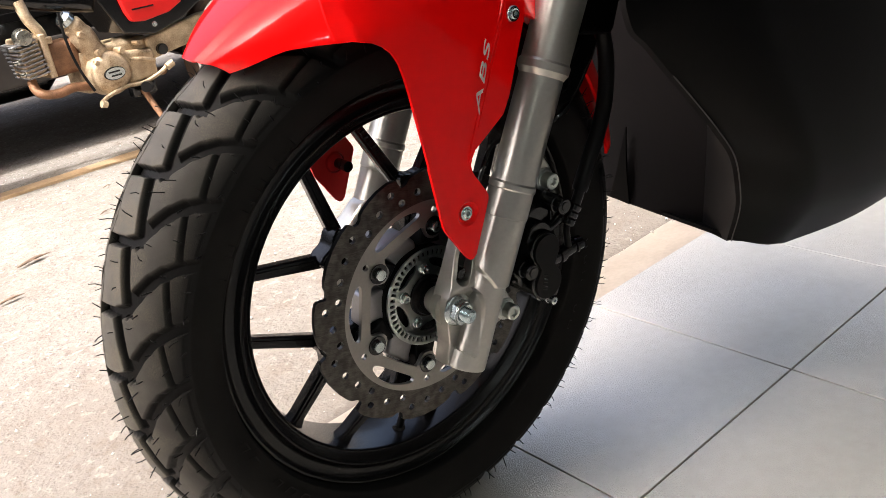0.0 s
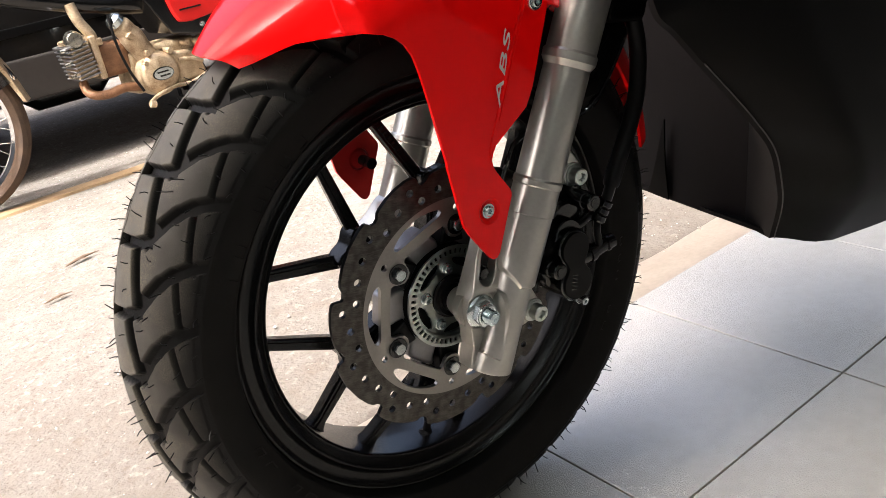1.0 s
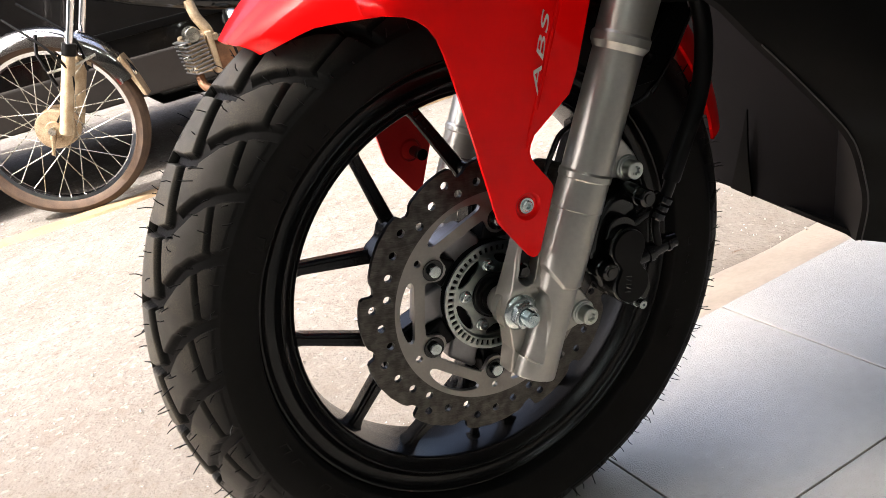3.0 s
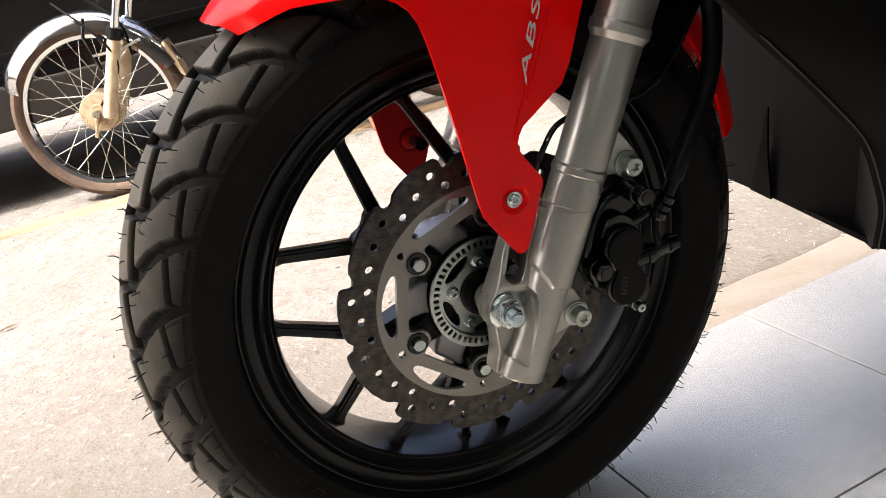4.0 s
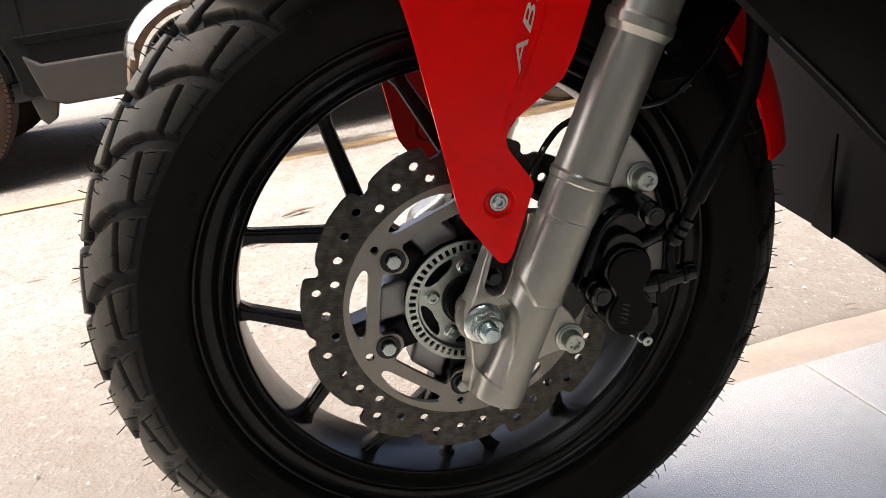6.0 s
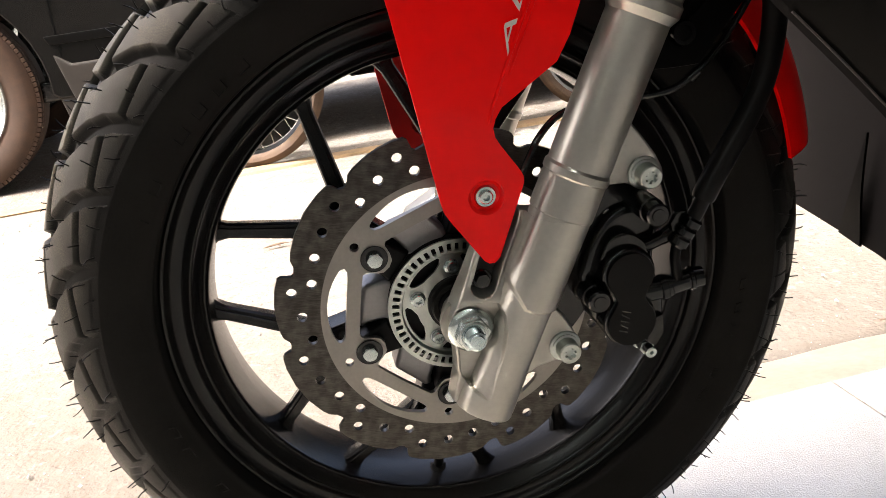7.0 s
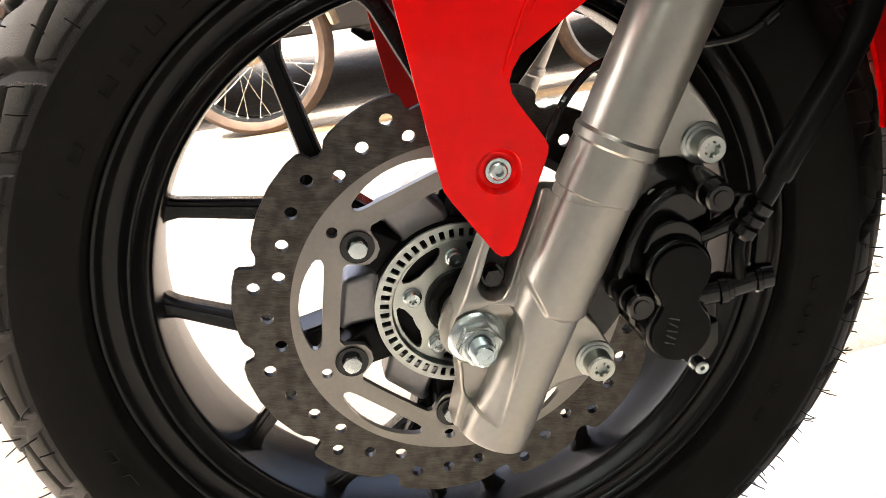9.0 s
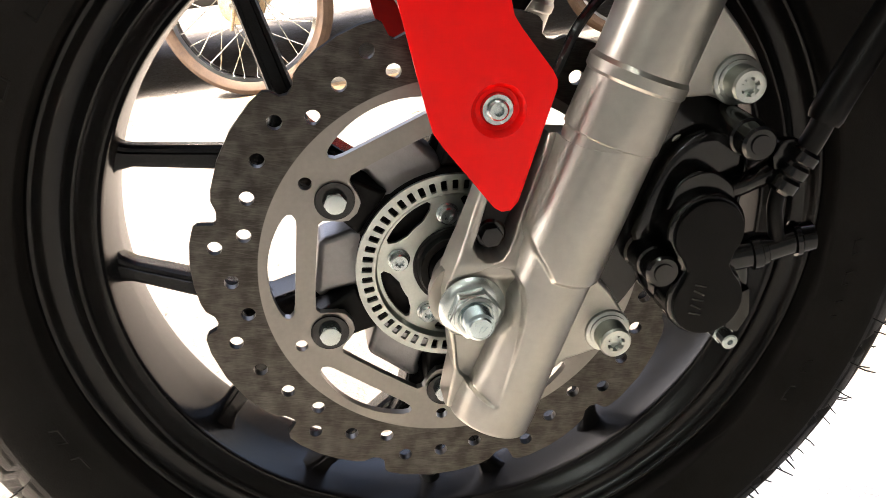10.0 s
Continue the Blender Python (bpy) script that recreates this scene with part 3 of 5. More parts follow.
def tyre_point(deg, s, lift=0.0):
    ang = s * T_A
    r = T_R - T_D * (1 - math.cos(ang)) / (1 - math.cos(T_A)) + lift
    y = T_HW * math.sin(ang) / math.sin(T_A)
    return Vector((r * math.cos(radians(deg)), WP + y, r * math.sin(radians(deg))))


def settle(p):
    """Flattens what would lie under the floor."""
    w = SCOOTER_POSE @ p
    return SCOOTER_POSE.inverted() @ Vector((w.x, w.y, 0.0006)) if w.z < 0.0006 else p


def tyre():
    half = [(0.1895, 0.0330), (0.1922, 0.0364), (0.1929, 0.0400), (0.1932, 0.0440), (0.1938, 0.0466), (0.1943, 0.0478), (0.1958, 0.0482), (0.1985, 0.0500), (0.2060, 0.0540), (0.2130, 0.0566), (0.2190, 0.0578)]
    across = [-1 + 1.35 * k / 300 for k in range(300)] + [0.35 + 0.65 * k / 40 for k in range(41)]
    cross = [(r, -y, None) for r, y in half] + [(0, 0, s) for s in across] + [(r, y, None) for r, y in half[::-1]]
    seg, m = PITCH * 60, len(cross)
    verts, faces, deep = [], [], []
    for k in range(seg):
        deg = 360 * k / seg
        ca, sa = math.cos(radians(deg)), math.sin(radians(deg))
        for r, y, s in cross:
            d = 1.0 if s is None or s < -0.935 else groove(deg, s)
            p = Vector((r * ca, WP + y, r * sa)) if s is None else tyre_point(deg, s, -0.0066 * groove(deg, s))
            deep.append(d)
            verts.append(settle(p))
    for k in range(seg):
        b, c = k * m, ((k + 1) % seg) * m
        faces += [(b + i, b + i + 1, c + i + 1, c + i) for i in range(m - 1)]
    me = bpy.data.meshes.new("tyre")
    me.from_pydata(verts, [], faces)
    me.materials.append(RUBBER)
    me.materials.append(TREAD)
    me.polygons.foreach_set("material_index", [int(len(half) <= i < m - 1 - len(half)) for k in range(seg) for i in range(m - 1)])
    # scuffing mixed with painted light: crown lightest, shoulders dimmer, grooves as if shaded
    share = [0.0 if c is None else 1.0 if abs(c) < 0.3 else max(0.0, 0.62 - max(0.0, abs(c) - 0.52) * 1.45) for r, y, c in cross]
    wear_shade = me.attributes.new("wear_shade", "FLOAT", "POINT")
    wear_shade.data.foreach_set("value", [share[j % m] * max(0.0, 1.0 - 2.2 * d) for j, d in enumerate(deep)])
    me.shade_smooth()
    me.set_sharp_from_angle(angle=radians(58))
    ob = new("tyre", me)
    ob.parent = wheel
    return tagged(ob, "new black tyre with chevron tread blocks and moulding hairs")


tyre()


def hairs():
    """Thin rubber hairs left by the mould's vents."""
    rng = random.Random(5)
    bm = bmesh.new()
    spots = [(0.02, 0.10), (0.30, 0.17), (0.62, 0.20), (0.16, 0.44), (0.93, 0.50), (0.52, 0.62), (0.30, 0.70), (0.72, 0.80), (0.22, 0.88), (0.85, 0.97), (0.45, 0.97)]
    for k in range(PITCH):
        for side in (-1, 1):
            for ph, a in spots:
                if rng.random() < 0.12:
                    continue
                s = side * (a + rng.uniform(-0.02, 0.02))
                deg = 161.7 + (k + ph + (0.5 if side > 0 else 0) + rng.uniform(-0.03, 0.03)) * 360 / PITCH
                p, q = tyre_point(deg, s, -0.0005), tyre_point(deg, s, 0.01)
                if (SCOOTER_POSE @ p).z < 0.012:
                    continue
                out = tyre_point(deg, s * 1.0, 0.01) - p
                out.y += 0.006 * s
                out = out.normalized() + Vector((rng.uniform(-0.4, 0.4), rng.uniform(-0.4, 0.4), rng.uniform(-0.4, 0.4)))
                ln = rng.uniform(0.0050, 0.0105)
                bend = Vector((rng.uniform(-1, 1), rng.uniform(-1, 1), rng.uniform(-1, 1))) * 0.0016
                tube([p, p + out.normalized() * ln * 0.55, p + out.normalized() * ln + bend], [0.00052, 0.00046, 0.00036], 4, bm)
    ob = part("rubber_hairs", bm, BLACKRUB, wheel, "thin black rubber moulding hairs")
    ob["kind"] = "stuff"


hairs()


def sidewall_marks():
    """Faint raised outlines on the sidewall where the size is moulded: plain strokes."""
    rng = random.Random(9)
    for deg in [*range(133, 172, 5), *range(206, 236, 5), *range(338, 368, 5)]:
        if rng.random() < 0.15:
            continue
        r, w, hh, st = 0.2065, 0.0040 + 0.001 * rng.random(), 0.0060, 0.0005
        a = radians(deg)
        m = Matrix(((-math.sin(a), 0, math.cos(a), r * math.cos(a)), (0, 1, 0.42, WP - 0.0542), (math.cos(a), 0, math.sin(a), r * math.sin(a)), (0, 0, 0, 1)))
        bm = bmesh.new()
        for x0, x1, z0, z1 in ((-w, -w + 2 * st, -hh, hh), (w - 2 * st, w, -hh, hh), (-w, w, hh - 2 * st, hh), (-w, w, -hh, -hh + 2 * st)):
            if rng.random() < 0.8:
                box(x0, x1, 0.0, 0.0006, z0, z1, 0.0002, bm, m)
        if bm.verts:
            part("raised_mark", bm, RUBBER, wheel)


sidewall_marks()


# --- brake disc
def disc():
    out = []
    for k in range(6):
        b = 60 * k + 48.5
        for a, r in ((0, 0.1088), (0.9, 0.1100), (1.6, 0.1165), (2.6, 0.1183), (6, 0.1188), (11, 0.1184), (16, 0.1172), (20.5, 0.1156), (22.5, 0.1142), (24.2, 0.1110), (26.0, 0.1103), (27.6, 0.1118), (28.4, 0.1165), (29.4, 0.1180),
                     (33, 0.1186), (40, 0.1183), (47, 0.1168), (53, 0.1148), (55.5, 0.1132), (57.5, 0.1100)):
            out.append(polar(r, b + a))
    holes = []
    for k in range(6):
        b = 60 * k
        for a, r in ((55, 0.1081), (64.0, 0.1010), (73.9, 0.0964), (81.0, 0.1061), (90.8, 0.1026), (100.7, 0.0995), (110.8, 0.0965)):
            holes.append(circle(*polar(r, a + b), 0.0033, 16))
        holes.append(circle(*polar(0.0802, 30 + b), 0.0030, 14))
        c = 60 + b
        slot = [polar(0.0852 - 0.0030 * (t / 17) ** 2, c + t) for t in np.linspace(-16.5, 16.5, 13)]
        flat = [polar(0.0728 / math.cos(radians(t)), c + t) for t in np.linspace(15.5, -15.5, 9)]
        slot += [polar(0.0812, c + 18.3), polar(0.0792, c + 18.9), polar(0.0770, c + 17.8)] + flat + [polar(0.0770, c - 17.8), polar(0.0792, c - 18.9), polar(0.0812, c - 18.3)]
        holes.append(slot)
    inner = []
    for k in range(6):
        c = 60 * k
        for t, r in ((-18.5, 0.0668), (-12, 0.0652), (0, 0.0640), (12, 0.0652), (18.5, 0.0668), (20.5, 0.0655), (21.6, 0.0625), (23, 0.0580), (25, 0.0552), (30, 0.0538), (35, 0.0552), (37, 0.0580), (38.4, 0.0625), (39.5, 0.0655)):
            inner.append(polar(r, c + t))
    return prism(out, -0.002, 0.002, 0.0, [*holes, inner])


brake_disc = sp("brake_disc", disc(), DISC, label="drilled wave-edged steel brake disc with a rubbed outer band", angle=30)
brake_disc.data.materials.append(BLACK_MATT)
for f in brake_disc.data.polygons:
    f.material_index = int(abs(f.normal.y) < 0.5 and f.center.xz.length > 0.106)
for k in range(6):
    x, z = polar(0.0654, 30 + 60 * k)
    part("washer", lathe([(0.0, -0.0022), (0.0086, -0.0022), (0.0089, -0.0027), (0.0086, -0.0034), (0.0066, -0.0034), (0.0, -0.0030)], 32, c=(x, 0, z), closed=False), BLACK, brake_disc)
    hexa = prism(circle(x, z, 0.0054, 6, 0.3 + k), -0.0066, -0.0028, 0.0008)
    lathe([(0.0046, -0.0064), (0.0046, -0.0070), (0.0040, -0.0073), (0.0, -0.0073)], 20, hexa, c=(x, 0, z), closed=False)
    part("disc_bolt", hexa, ZINC, brake_disc)


RING_Y = -0.0015     # front of the speed sensor ring


def tone_ring():
    teeth = []
    for a in np.arange(0, 359, 7.2):
        teeth.append([polar(0.0386, a), polar(0.0386, a + 3.0), polar(0.0390, a + 3.6), polar(0.0430, a + 3.5), polar(0.0434, a + 2.9), polar(0.0434, a + 0.3), polar(0.0430, a - 0.3), polar(0.0390, a - 0.4)])
    win = []
    for k in range(5):
        a0 = 72 * k + 174 + 14
        win.append([polar(0.0345, a0 + t) for t in np.linspace(0, 44, 9)] + [polar(0.0330, a0 + 46), polar(0.0300, a0 + 43), polar(0.0280, a0 + 37)] + [polar(0.0268, a0 + t) for t in np.linspace(32, 12, 5)] + [polar(0.0280, a0 + 7), polar(0.0300, a0 + 1), polar(0.0330, a0 - 2)])
    bm = prism(circle(0, 0, 0.0460, 100), RING_Y, RING_Y + 0.0020, 0.0, [*teeth, circle(0, 0, 0.0372, 72)])
    lathe([(0.0372, RING_Y + 0.0001), (0.0364, RING_Y + 0.0012), (0.0358, RING_Y + 0.0048), (0.0370, RING_Y + 0.0048), (0.0374, RING_Y + 0.0018)], 72, bm)
    return prism(circle(0, 0, 0.0364, 72), RING_Y + 0.0036, RING_Y + 0.0056, 0.0, [*win, circle(0, 0, 0.0195, 40)], bm)


ring = sp("tone_ring", tone_ring(), ZINC_WARM, label="slotted plated speed sensor ring")
# black backing disc, added so that the ring's slots stay dark
part("ring_carrier", lathe([(0.0, 0.0085), (0.0440, 0.0085), (0.0455, 0.0095), (0.0455, 0.020), (0.0, 0.020)], 64, closed=False), BLACK_MATT, ring, "black backing disc behind the ring")
sp("hub_seal", lathe([(0.0, -0.010), (0.0115, -0.010), (0.0125, -0.002), (0.0135, -0.0035), (0.0165, -0.0035), (0.0175, -0.0005), (0.0192, 0.000), (0.0198, 0.007), (0.0, 0.010)], 40, closed=False), BLACKRUB, label="black rubber hub seal")
for k in range(5):
    x, z = polar(0.0264, 174 + 72 * k)
    b = lathe([(0.0052, 0.0), (0.0052, -0.0008), (0.0044, -0.0012), (0.0042, -0.0042), (0.0036, -0.0049), (0.0022, -0.0049), (0.0019, -0.0030), (0, -0.0030)], 28, closed=False)
    for i in range(6):
        box(0.0016, 0.0024, -0.0048, -0.0030, -0.0005, 0.0005, 0, b, Matrix.Rotation(2 * math.pi * i / 6, 4, "Y"))
    b.transform(Matrix.Translation((x, RING_Y + 0.0036, z)))
    part("screw", b, ZINC, ring, angle=30)

# --- fork
F_Y, F_R = -0.037, 0.0193      # the leg's axis and its radius


def axis_x(z):
    return 0.0563 + 0.27 * (z - 0.1)


def fork_leg(y, name, label, end=-0.020):
    prof = [(end, 0.0186), (end + 0.0008, 0.0190), (0.0750, 0.0190), (0.0758, 0.0199), (0.0790, 0.0200), (0.0978, 0.0197), (0.0990, 0.0206), (0.1030, 0.0206), (0.1048, 0.0194), (0.1920, 0.0192), (0.1940, 0.0204),
            (0.1970, 0.0222), (0.2030, 0.0224), (0.2050, 0.0208), (0.30, 0.0208), (0.40, 0.0208)]
    return sp(name, tube([(axis_x(z), y, z) for z, r in prof], [r for z, r in prof], 56), SILVER, label=label, angle=24)


leg = fork_leg(F_Y, "fork_leg", "silver-painted telescopic fork leg with cast axle end", 0.060)
FAR_Y = 2 * WP - F_Y
leg_far = fork_leg(FAR_Y, "fork_leg", "silver-painted fork leg beyond the wheel", -0.02)
part("axle_lug", prism([(-0.012, 0.016), (0.006, 0.030), (0.020, 0.048), (0.040, 0.050), (0.050, 0.010), (0.036, -0.060), (0.010, -0.064), (-0.010, -0.045), (-0.016, -0.010)], FAR_Y - 0.016, FAR_Y + 0.010, 0.005, seg=3), SILVER, leg_far, angle=50)

sticker = part("sticker", tube([(axis_x(z), FAR_Y, z) for z in (0.1400, 0.1475)], 0.0188, 40, cap=False), RED_DULL, leg_far, "small red warning sticker")
for z in (0.1420, 0.1455):
    part("sticker_bar", tube([(axis_x(z - 0.0012) + 0.002, FAR_Y - 0.0186, z - 0.0012), (axis_x(z + 0.0012) + 0.009, FAR_Y - 0.0171, z + 0.0012)], 0.0012, 6), BLACK, sticker)


def smooth_outline(pts, n=4):
    c = curve([(x, 0, z) for x, z in [*pts, pts[0]]], n)
    return [(p.x, p.z) for p in c[:-1]]


def along(z, line):
    """Straight steps between the (z, x) pairs of an edge that runs downwards."""
    for (z0, x0), (z1, x1) in zip(line, line[1:]):
        if z >= z1:
            return x0 + (x1 - x0) * min(1.0, max(0.0, (z0 - z) / (z0 - z1)))
    return line[-1][1]


def inside_by(x, z, poly):
    """How deep points lie inside an outline; negative outside. Works on arrays."""
    best, odd = np.full(x.shape, 1.0), np.zeros(x.shape, bool)
    for (x0, z0), (x1, z1) in zip(poly, poly[1:] + poly[:1]):
        dx, dz = x1 - x0, z1 - z0
        t = np.clip(((x - x0) * dx + (z - z0) * dz) / (dx * dx + dz * dz), 0, 1)
        best = np.minimum(best, np.hypot(x - x0 - t * dx, z - z0 - t * dz))
        if dz:
            odd ^= ((z0 > z) != (z1 > z)) & (x < x0 + (z - z0) / dz * dx)
    return np.where(odd, best, -best)


def rise(x, lo, hi):
    """Smooth step from 0 at lo to 1 at hi."""
    t = np.clip((x - lo) / (hi - lo), 0, 1)
    return t * t * (3 - 2 * t)


def turned(d, r):
    """Fall of a rounded edge of radius r at distance d from it."""
    return r * (1 - np.sqrt(np.clip(1 - (1 - np.minimum(d, r) / r) ** 2, 0, 1)))


# outline of the casting at the foot of the leg, as (z, x) from top to bottom
FOOT_L = [(0.0950, 0.0128), (0.0800, 0.0085), (0.0550, 0.0012), (0.0480, -0.0006), (0.0300, -0.0056), (0.0200, -0.0090), (0.0120, -0.0113), (0.0040, -0.0122), (-0.0040, -0.0112), (-0.0120, -0.0088), (-0.0200, -0.0066), (-0.0360, -0.0044), (-0.0575, -0.0064)]
FOOT_R = [(0.0950, 0.0742), (0.0652, 0.0661), (0.0294, 0.0569), (0.0066, 0.0512), (-0.0234, 0.0430), (-0.0470, 0.0364), (-0.0575, 0.0336)]
SLOT = [(-0.0012, 0.0270), (0.0005, 0.0240), (0.0035, 0.0220), (0.0070, 0.0215), (0.0105, 0.0228), (0.0128, 0.0262), (0.0150, 0.0340), (0.0188, 0.0480), (0.0238, 0.0690), (0.0285, 0.0890), (0.0170, 0.0960), (0.0085, 0.0640), (0.0036, 0.0455)]
PANEL = [(-0.0095, 0.0085), (-0.0040, 0.0150), (0.0040, 0.0185), (0.0105, 0.0190), (0.0155, 0.0180), (0.0190, 0.0135), (0.0203, 0.0060), (0.0200, -0.0020), (0.0185, -0.0140), (0.0160, -0.0280), (0.0135, -0.0425), (0.0112, -0.0440), (0.0050, -0.0425), (0.0000, -0.0400), (-0.0022, -0.0375), (-0.0036, -0.0330), (-0.0050, -0.0200), (-0.0074, -0.0095), (-0.0100, 0.0000)]
CREASE = [(0.0080, 0.0500), (0.0153, 0.0390), (0.0204, 0.0312), (0.0257, 0.0232), (0.0285, 0.0186), (0.0368, 0.0164), (0.0457, 0.0149), (0.0700, 0.0100), (0.0900, 0.1100), (0.0080, 0.1100)]


def lug_body():
    """The cast foot of the fork leg: a round column on a flat plate, with a spot-faced axle seat, a shallow panel below it, and a slot between two ribs above."""
    rows, cols = 300, 190
    zz = np.linspace(0.0750, -0.0575, rows)
    xl, xr = np.array([along(z, FOOT_L) for z in zz]), np.array([along(z, FOOT_R) for z in zz])
    u = np.linspace(0, 1, cols)
    u = u - 0.10 * np.sin(2 * np.pi * u) / 2.2
    x = xl[:, None] + (xr - xl)[:, None] * u[None]
    z = np.repeat(zz[:, None], cols, 1)
    mid = 0.0563 + 0.27 * (z - 0.1)
    off = (x - mid) * 0.9654
    above = rise(inside_by(x, z, CREASE), -0.0004, 0.0018)
    panel = rise(inside_by(x, z, PANEL), -0.0001, 0.0009)
    fade = 1 - rise(off, -0.0110, -0.0030) * rise(z, 0.000, -0.016)
    r = F_R - 0.0019 + 0.0019 * above - 0.0029 * panel * fade
    column = np.where(np.abs(off) < r * 0.9995, 0.0370 + np.sqrt(np.clip(r * r - off * off, 0, 1)), 0.0200)
    # the flat plate left of the column
    plate = 0.0374 + 0.0030 * rise(z, 0.030, 0.019) * rise(z, 0.006, 0.015) - 0.0042 * rise(z, 0.026, 0.048) - 0.0100 * rise(z, 0.066, 0.090)
    plate = plate - turned(np.maximum(x - xl[:, None], 0), 0.0016) - 0.0024 * panel
    slot = rise(inside_by(x, z, SLOT), -0.0010, 0.0012)
    plate = plate + 0.0010 * rise(inside_by(x, z, SLOT), -0.0032, -0.0014) * rise(z, 0.024, 0.034) - 0.0120 * slot
    k = 0.0010
    h = np.clip(0.5 + 0.5 * (plate - column) / k, 0, 1)
    d = column + (plate - column) * h + k * h * (1 - h)
    d = np.maximum(d, 0.0222)
    # flat seat under the nut, sunk into the column and proud of the plate
    seat = 1 - rise(np.hypot(x, z), 0.0146, 0.0166)
    d = d * (1 - seat) + 0.0378 * seat
    # the foot is cut square to the leg, its rim turned
    d = d - 0.8 * turned(z - zz[-1], 0.0018)
    z = z - 0.27 * (x - mid) * rise(z, -0.020, -0.050)
    verts = [(a, -b, c) for a, b, c in zip(x.ravel().tolist(), d.ravel().tolist(), z.ravel().tolist())]
    faces = [(i * cols + k, i * cols + k + 1, (i + 1) * cols + k + 1, (i + 1) * cols + k) for i in range(rows - 1) for k in range(cols - 1)]
    loop = [*range(cols), *[i * cols + cols - 1 for i in range(1, rows)], *[(rows - 1) * cols + k for k in range(cols - 2, -1, -1)], *[i * cols for i in range(rows - 2, 0, -1)]]
    n = len(verts)
    verts += [(verts[i][0], -0.0200, verts[i][2]) for i in loop]
    faces += [(loop[i], n + i, n + (i + 1) % len(loop), loop[(i + 1) % len(loop)]) for i in range(len(loop))]
    me = bpy.data.meshes.new("lug")
    me.from_pydata(verts, [], faces)
    bm = bmesh.new()
    bm.from_mesh(me)
    bpy.data.meshes.remove(me)
    return bm


part("axle_lug", lug_body(), SILVER, leg, angle=62)
part("sensor_body", prism(smooth_outline([(0.0000, 0.0300), (0.0020, 0.0248), (0.0068, 0.0232), (0.0112, 0.0260), (0.0140, 0.0380), (0.0200, 0.0600), (0.0250, 0.0850), (0.0180, 0.0900), (0.0085, 0.0600)], 3), -0.0300, -0.0215, 0.0015), BLACKRUB, leg, "black wheel speed sensor in the slot")
nutb = lathe([(0, -0.0295), (0.0064, -0.0295), (0.0066, -0.0306), (0.0058, -0.0314), (0.0, -0.0314)], 28, c=(0.0066, 0, 0.0302), closed=False)
prism(circle(0.0066, 0.0302, 0.0050, 6, 0.2), -0.0350, -0.0310, 0.0006, bm=nutb)
lathe([(0.0036, -0.0349), (0.0032, -0.0342), (0, -0.0342)], 20, nutb, c=(0.0066, 0, 0.0302), closed=False)
part("sensor_bolt", nutb, BLACK, leg, angle=30)
nut = lathe([(0, -0.0384), (0.0140, -0.0384), (0.0143, -0.0394), (0.0134, -0.0404), (0.0118, -0.0418), (0.0096, -0.0424), (0, -0.0424)], 44, closed=False)
prism(circle(0, 0, 0.0114, 6, 0.25), -0.0480, -0.0410, 0.0010, bm=nut)
lathe([(0.0096, -0.0476), (0.0093, -0.0490), (0.0082, -0.0496), (0.0072, -0.0494), (0.0070, -0.0470)], 36, nut, closed=False)
part("axle_nut", nut, ZINC, leg, "zinc-plated flanged axle nut", angle=30)
thread = lathe([(0.0062 - 0.0008 * (i % 2), -0.0470 - 0.0008 * i) for i in range(13)] + [(0.0050, -0.0572), (0.0044, -0.0578), (0, -0.0578)], 32, closed=False)
for i, (a, b) in enumerate(((-0.0020, 0.0014), (0.0004, -0.0006), (0.0022, 0.0010))):
    box(a - 0.0004, a + 0.0004, -0.0580, -0.0574, b - 0.0016, b + 0.0014, 0, thread, Matrix.Rotation(0.3 * i, 4, "Y"))
part("axle_end", thread, ZINC_BLUE, leg, "blue-tinted plated axle thread", angle=15)
sp("axle_spacer", lathe([(0.0, -0.030), (0.0170, -0.030), (0.0165, -0.0235), (0.0150, -0.0195), (0.0138, -0.0190), (0.0132, -0.0120), (0.0112, -0.006), (0.0, -0.006)], 40, closed=False), SILVER, angle=30)

# caliper bracket and its bolts
plate_up = [(0.055, 0.112), (0.0740, 0.1490), (0.0840, 0.1370), (0.0930, 0.1275), (0.0997, 0.1212), (0.1099, 0.1104), (0.1157, 0.1021), (0.1172, 0.0970), (0.1150, 0.0915), (0.1090, 0.0890), (0.1020, 0.0892), (0.0930, 0.0915), (0.0800, 0.0900), (0.062, 0.086)]
plate_low = [(0.044, 0.016), (0.0540, 0.0120), (0.0660, 0.0010), (0.0745, -0.0110), (0.0765, -0.0190), (0.0730, -0.0270), (0.0650, -0.0285), (0.050, -0.0340), (0.036, -0.0480), (0.034, -0.010)]
part("caliper_bracket", prism(plate_up, -0.0285, -0.0200, 0.0018, seg=3), SILVER, leg, angle=45)
part("caliper_bracket", prism(plate_low, -0.0285, -0.0200, 0.0018, seg=3), SILVER, leg, angle=45)
for x, z in ((0.1034, 0.0990), (0.0672, -0.0183)):
    b = lathe([(0.0106, -0.0270), (0.0106, -0.0290), (0.0102, -0.0297), (0.0088, -0.0302), (0.0088, -0.0312), (0.0074, -0.0316), (0.0073, -0.0398), (0.0065, -0.0408), (0.0040, -0.0408), (0.0036, -0.0380), (0, -0.0380)], 40, closed=False)
    for i in range(6):
        a = 2 * math.pi * i / 6
        box(0.0028, 0.0043, -0.0407, -0.0380, -0.0008, 0.0008, 0, b, Matrix.Rotation(a, 4, "Y"))
    b.transform(Matrix.Translation((x, 0, z)))
    part("mount_bolt", b, ZINC_WARM, leg, "plated star-socket bolt", angle=30)

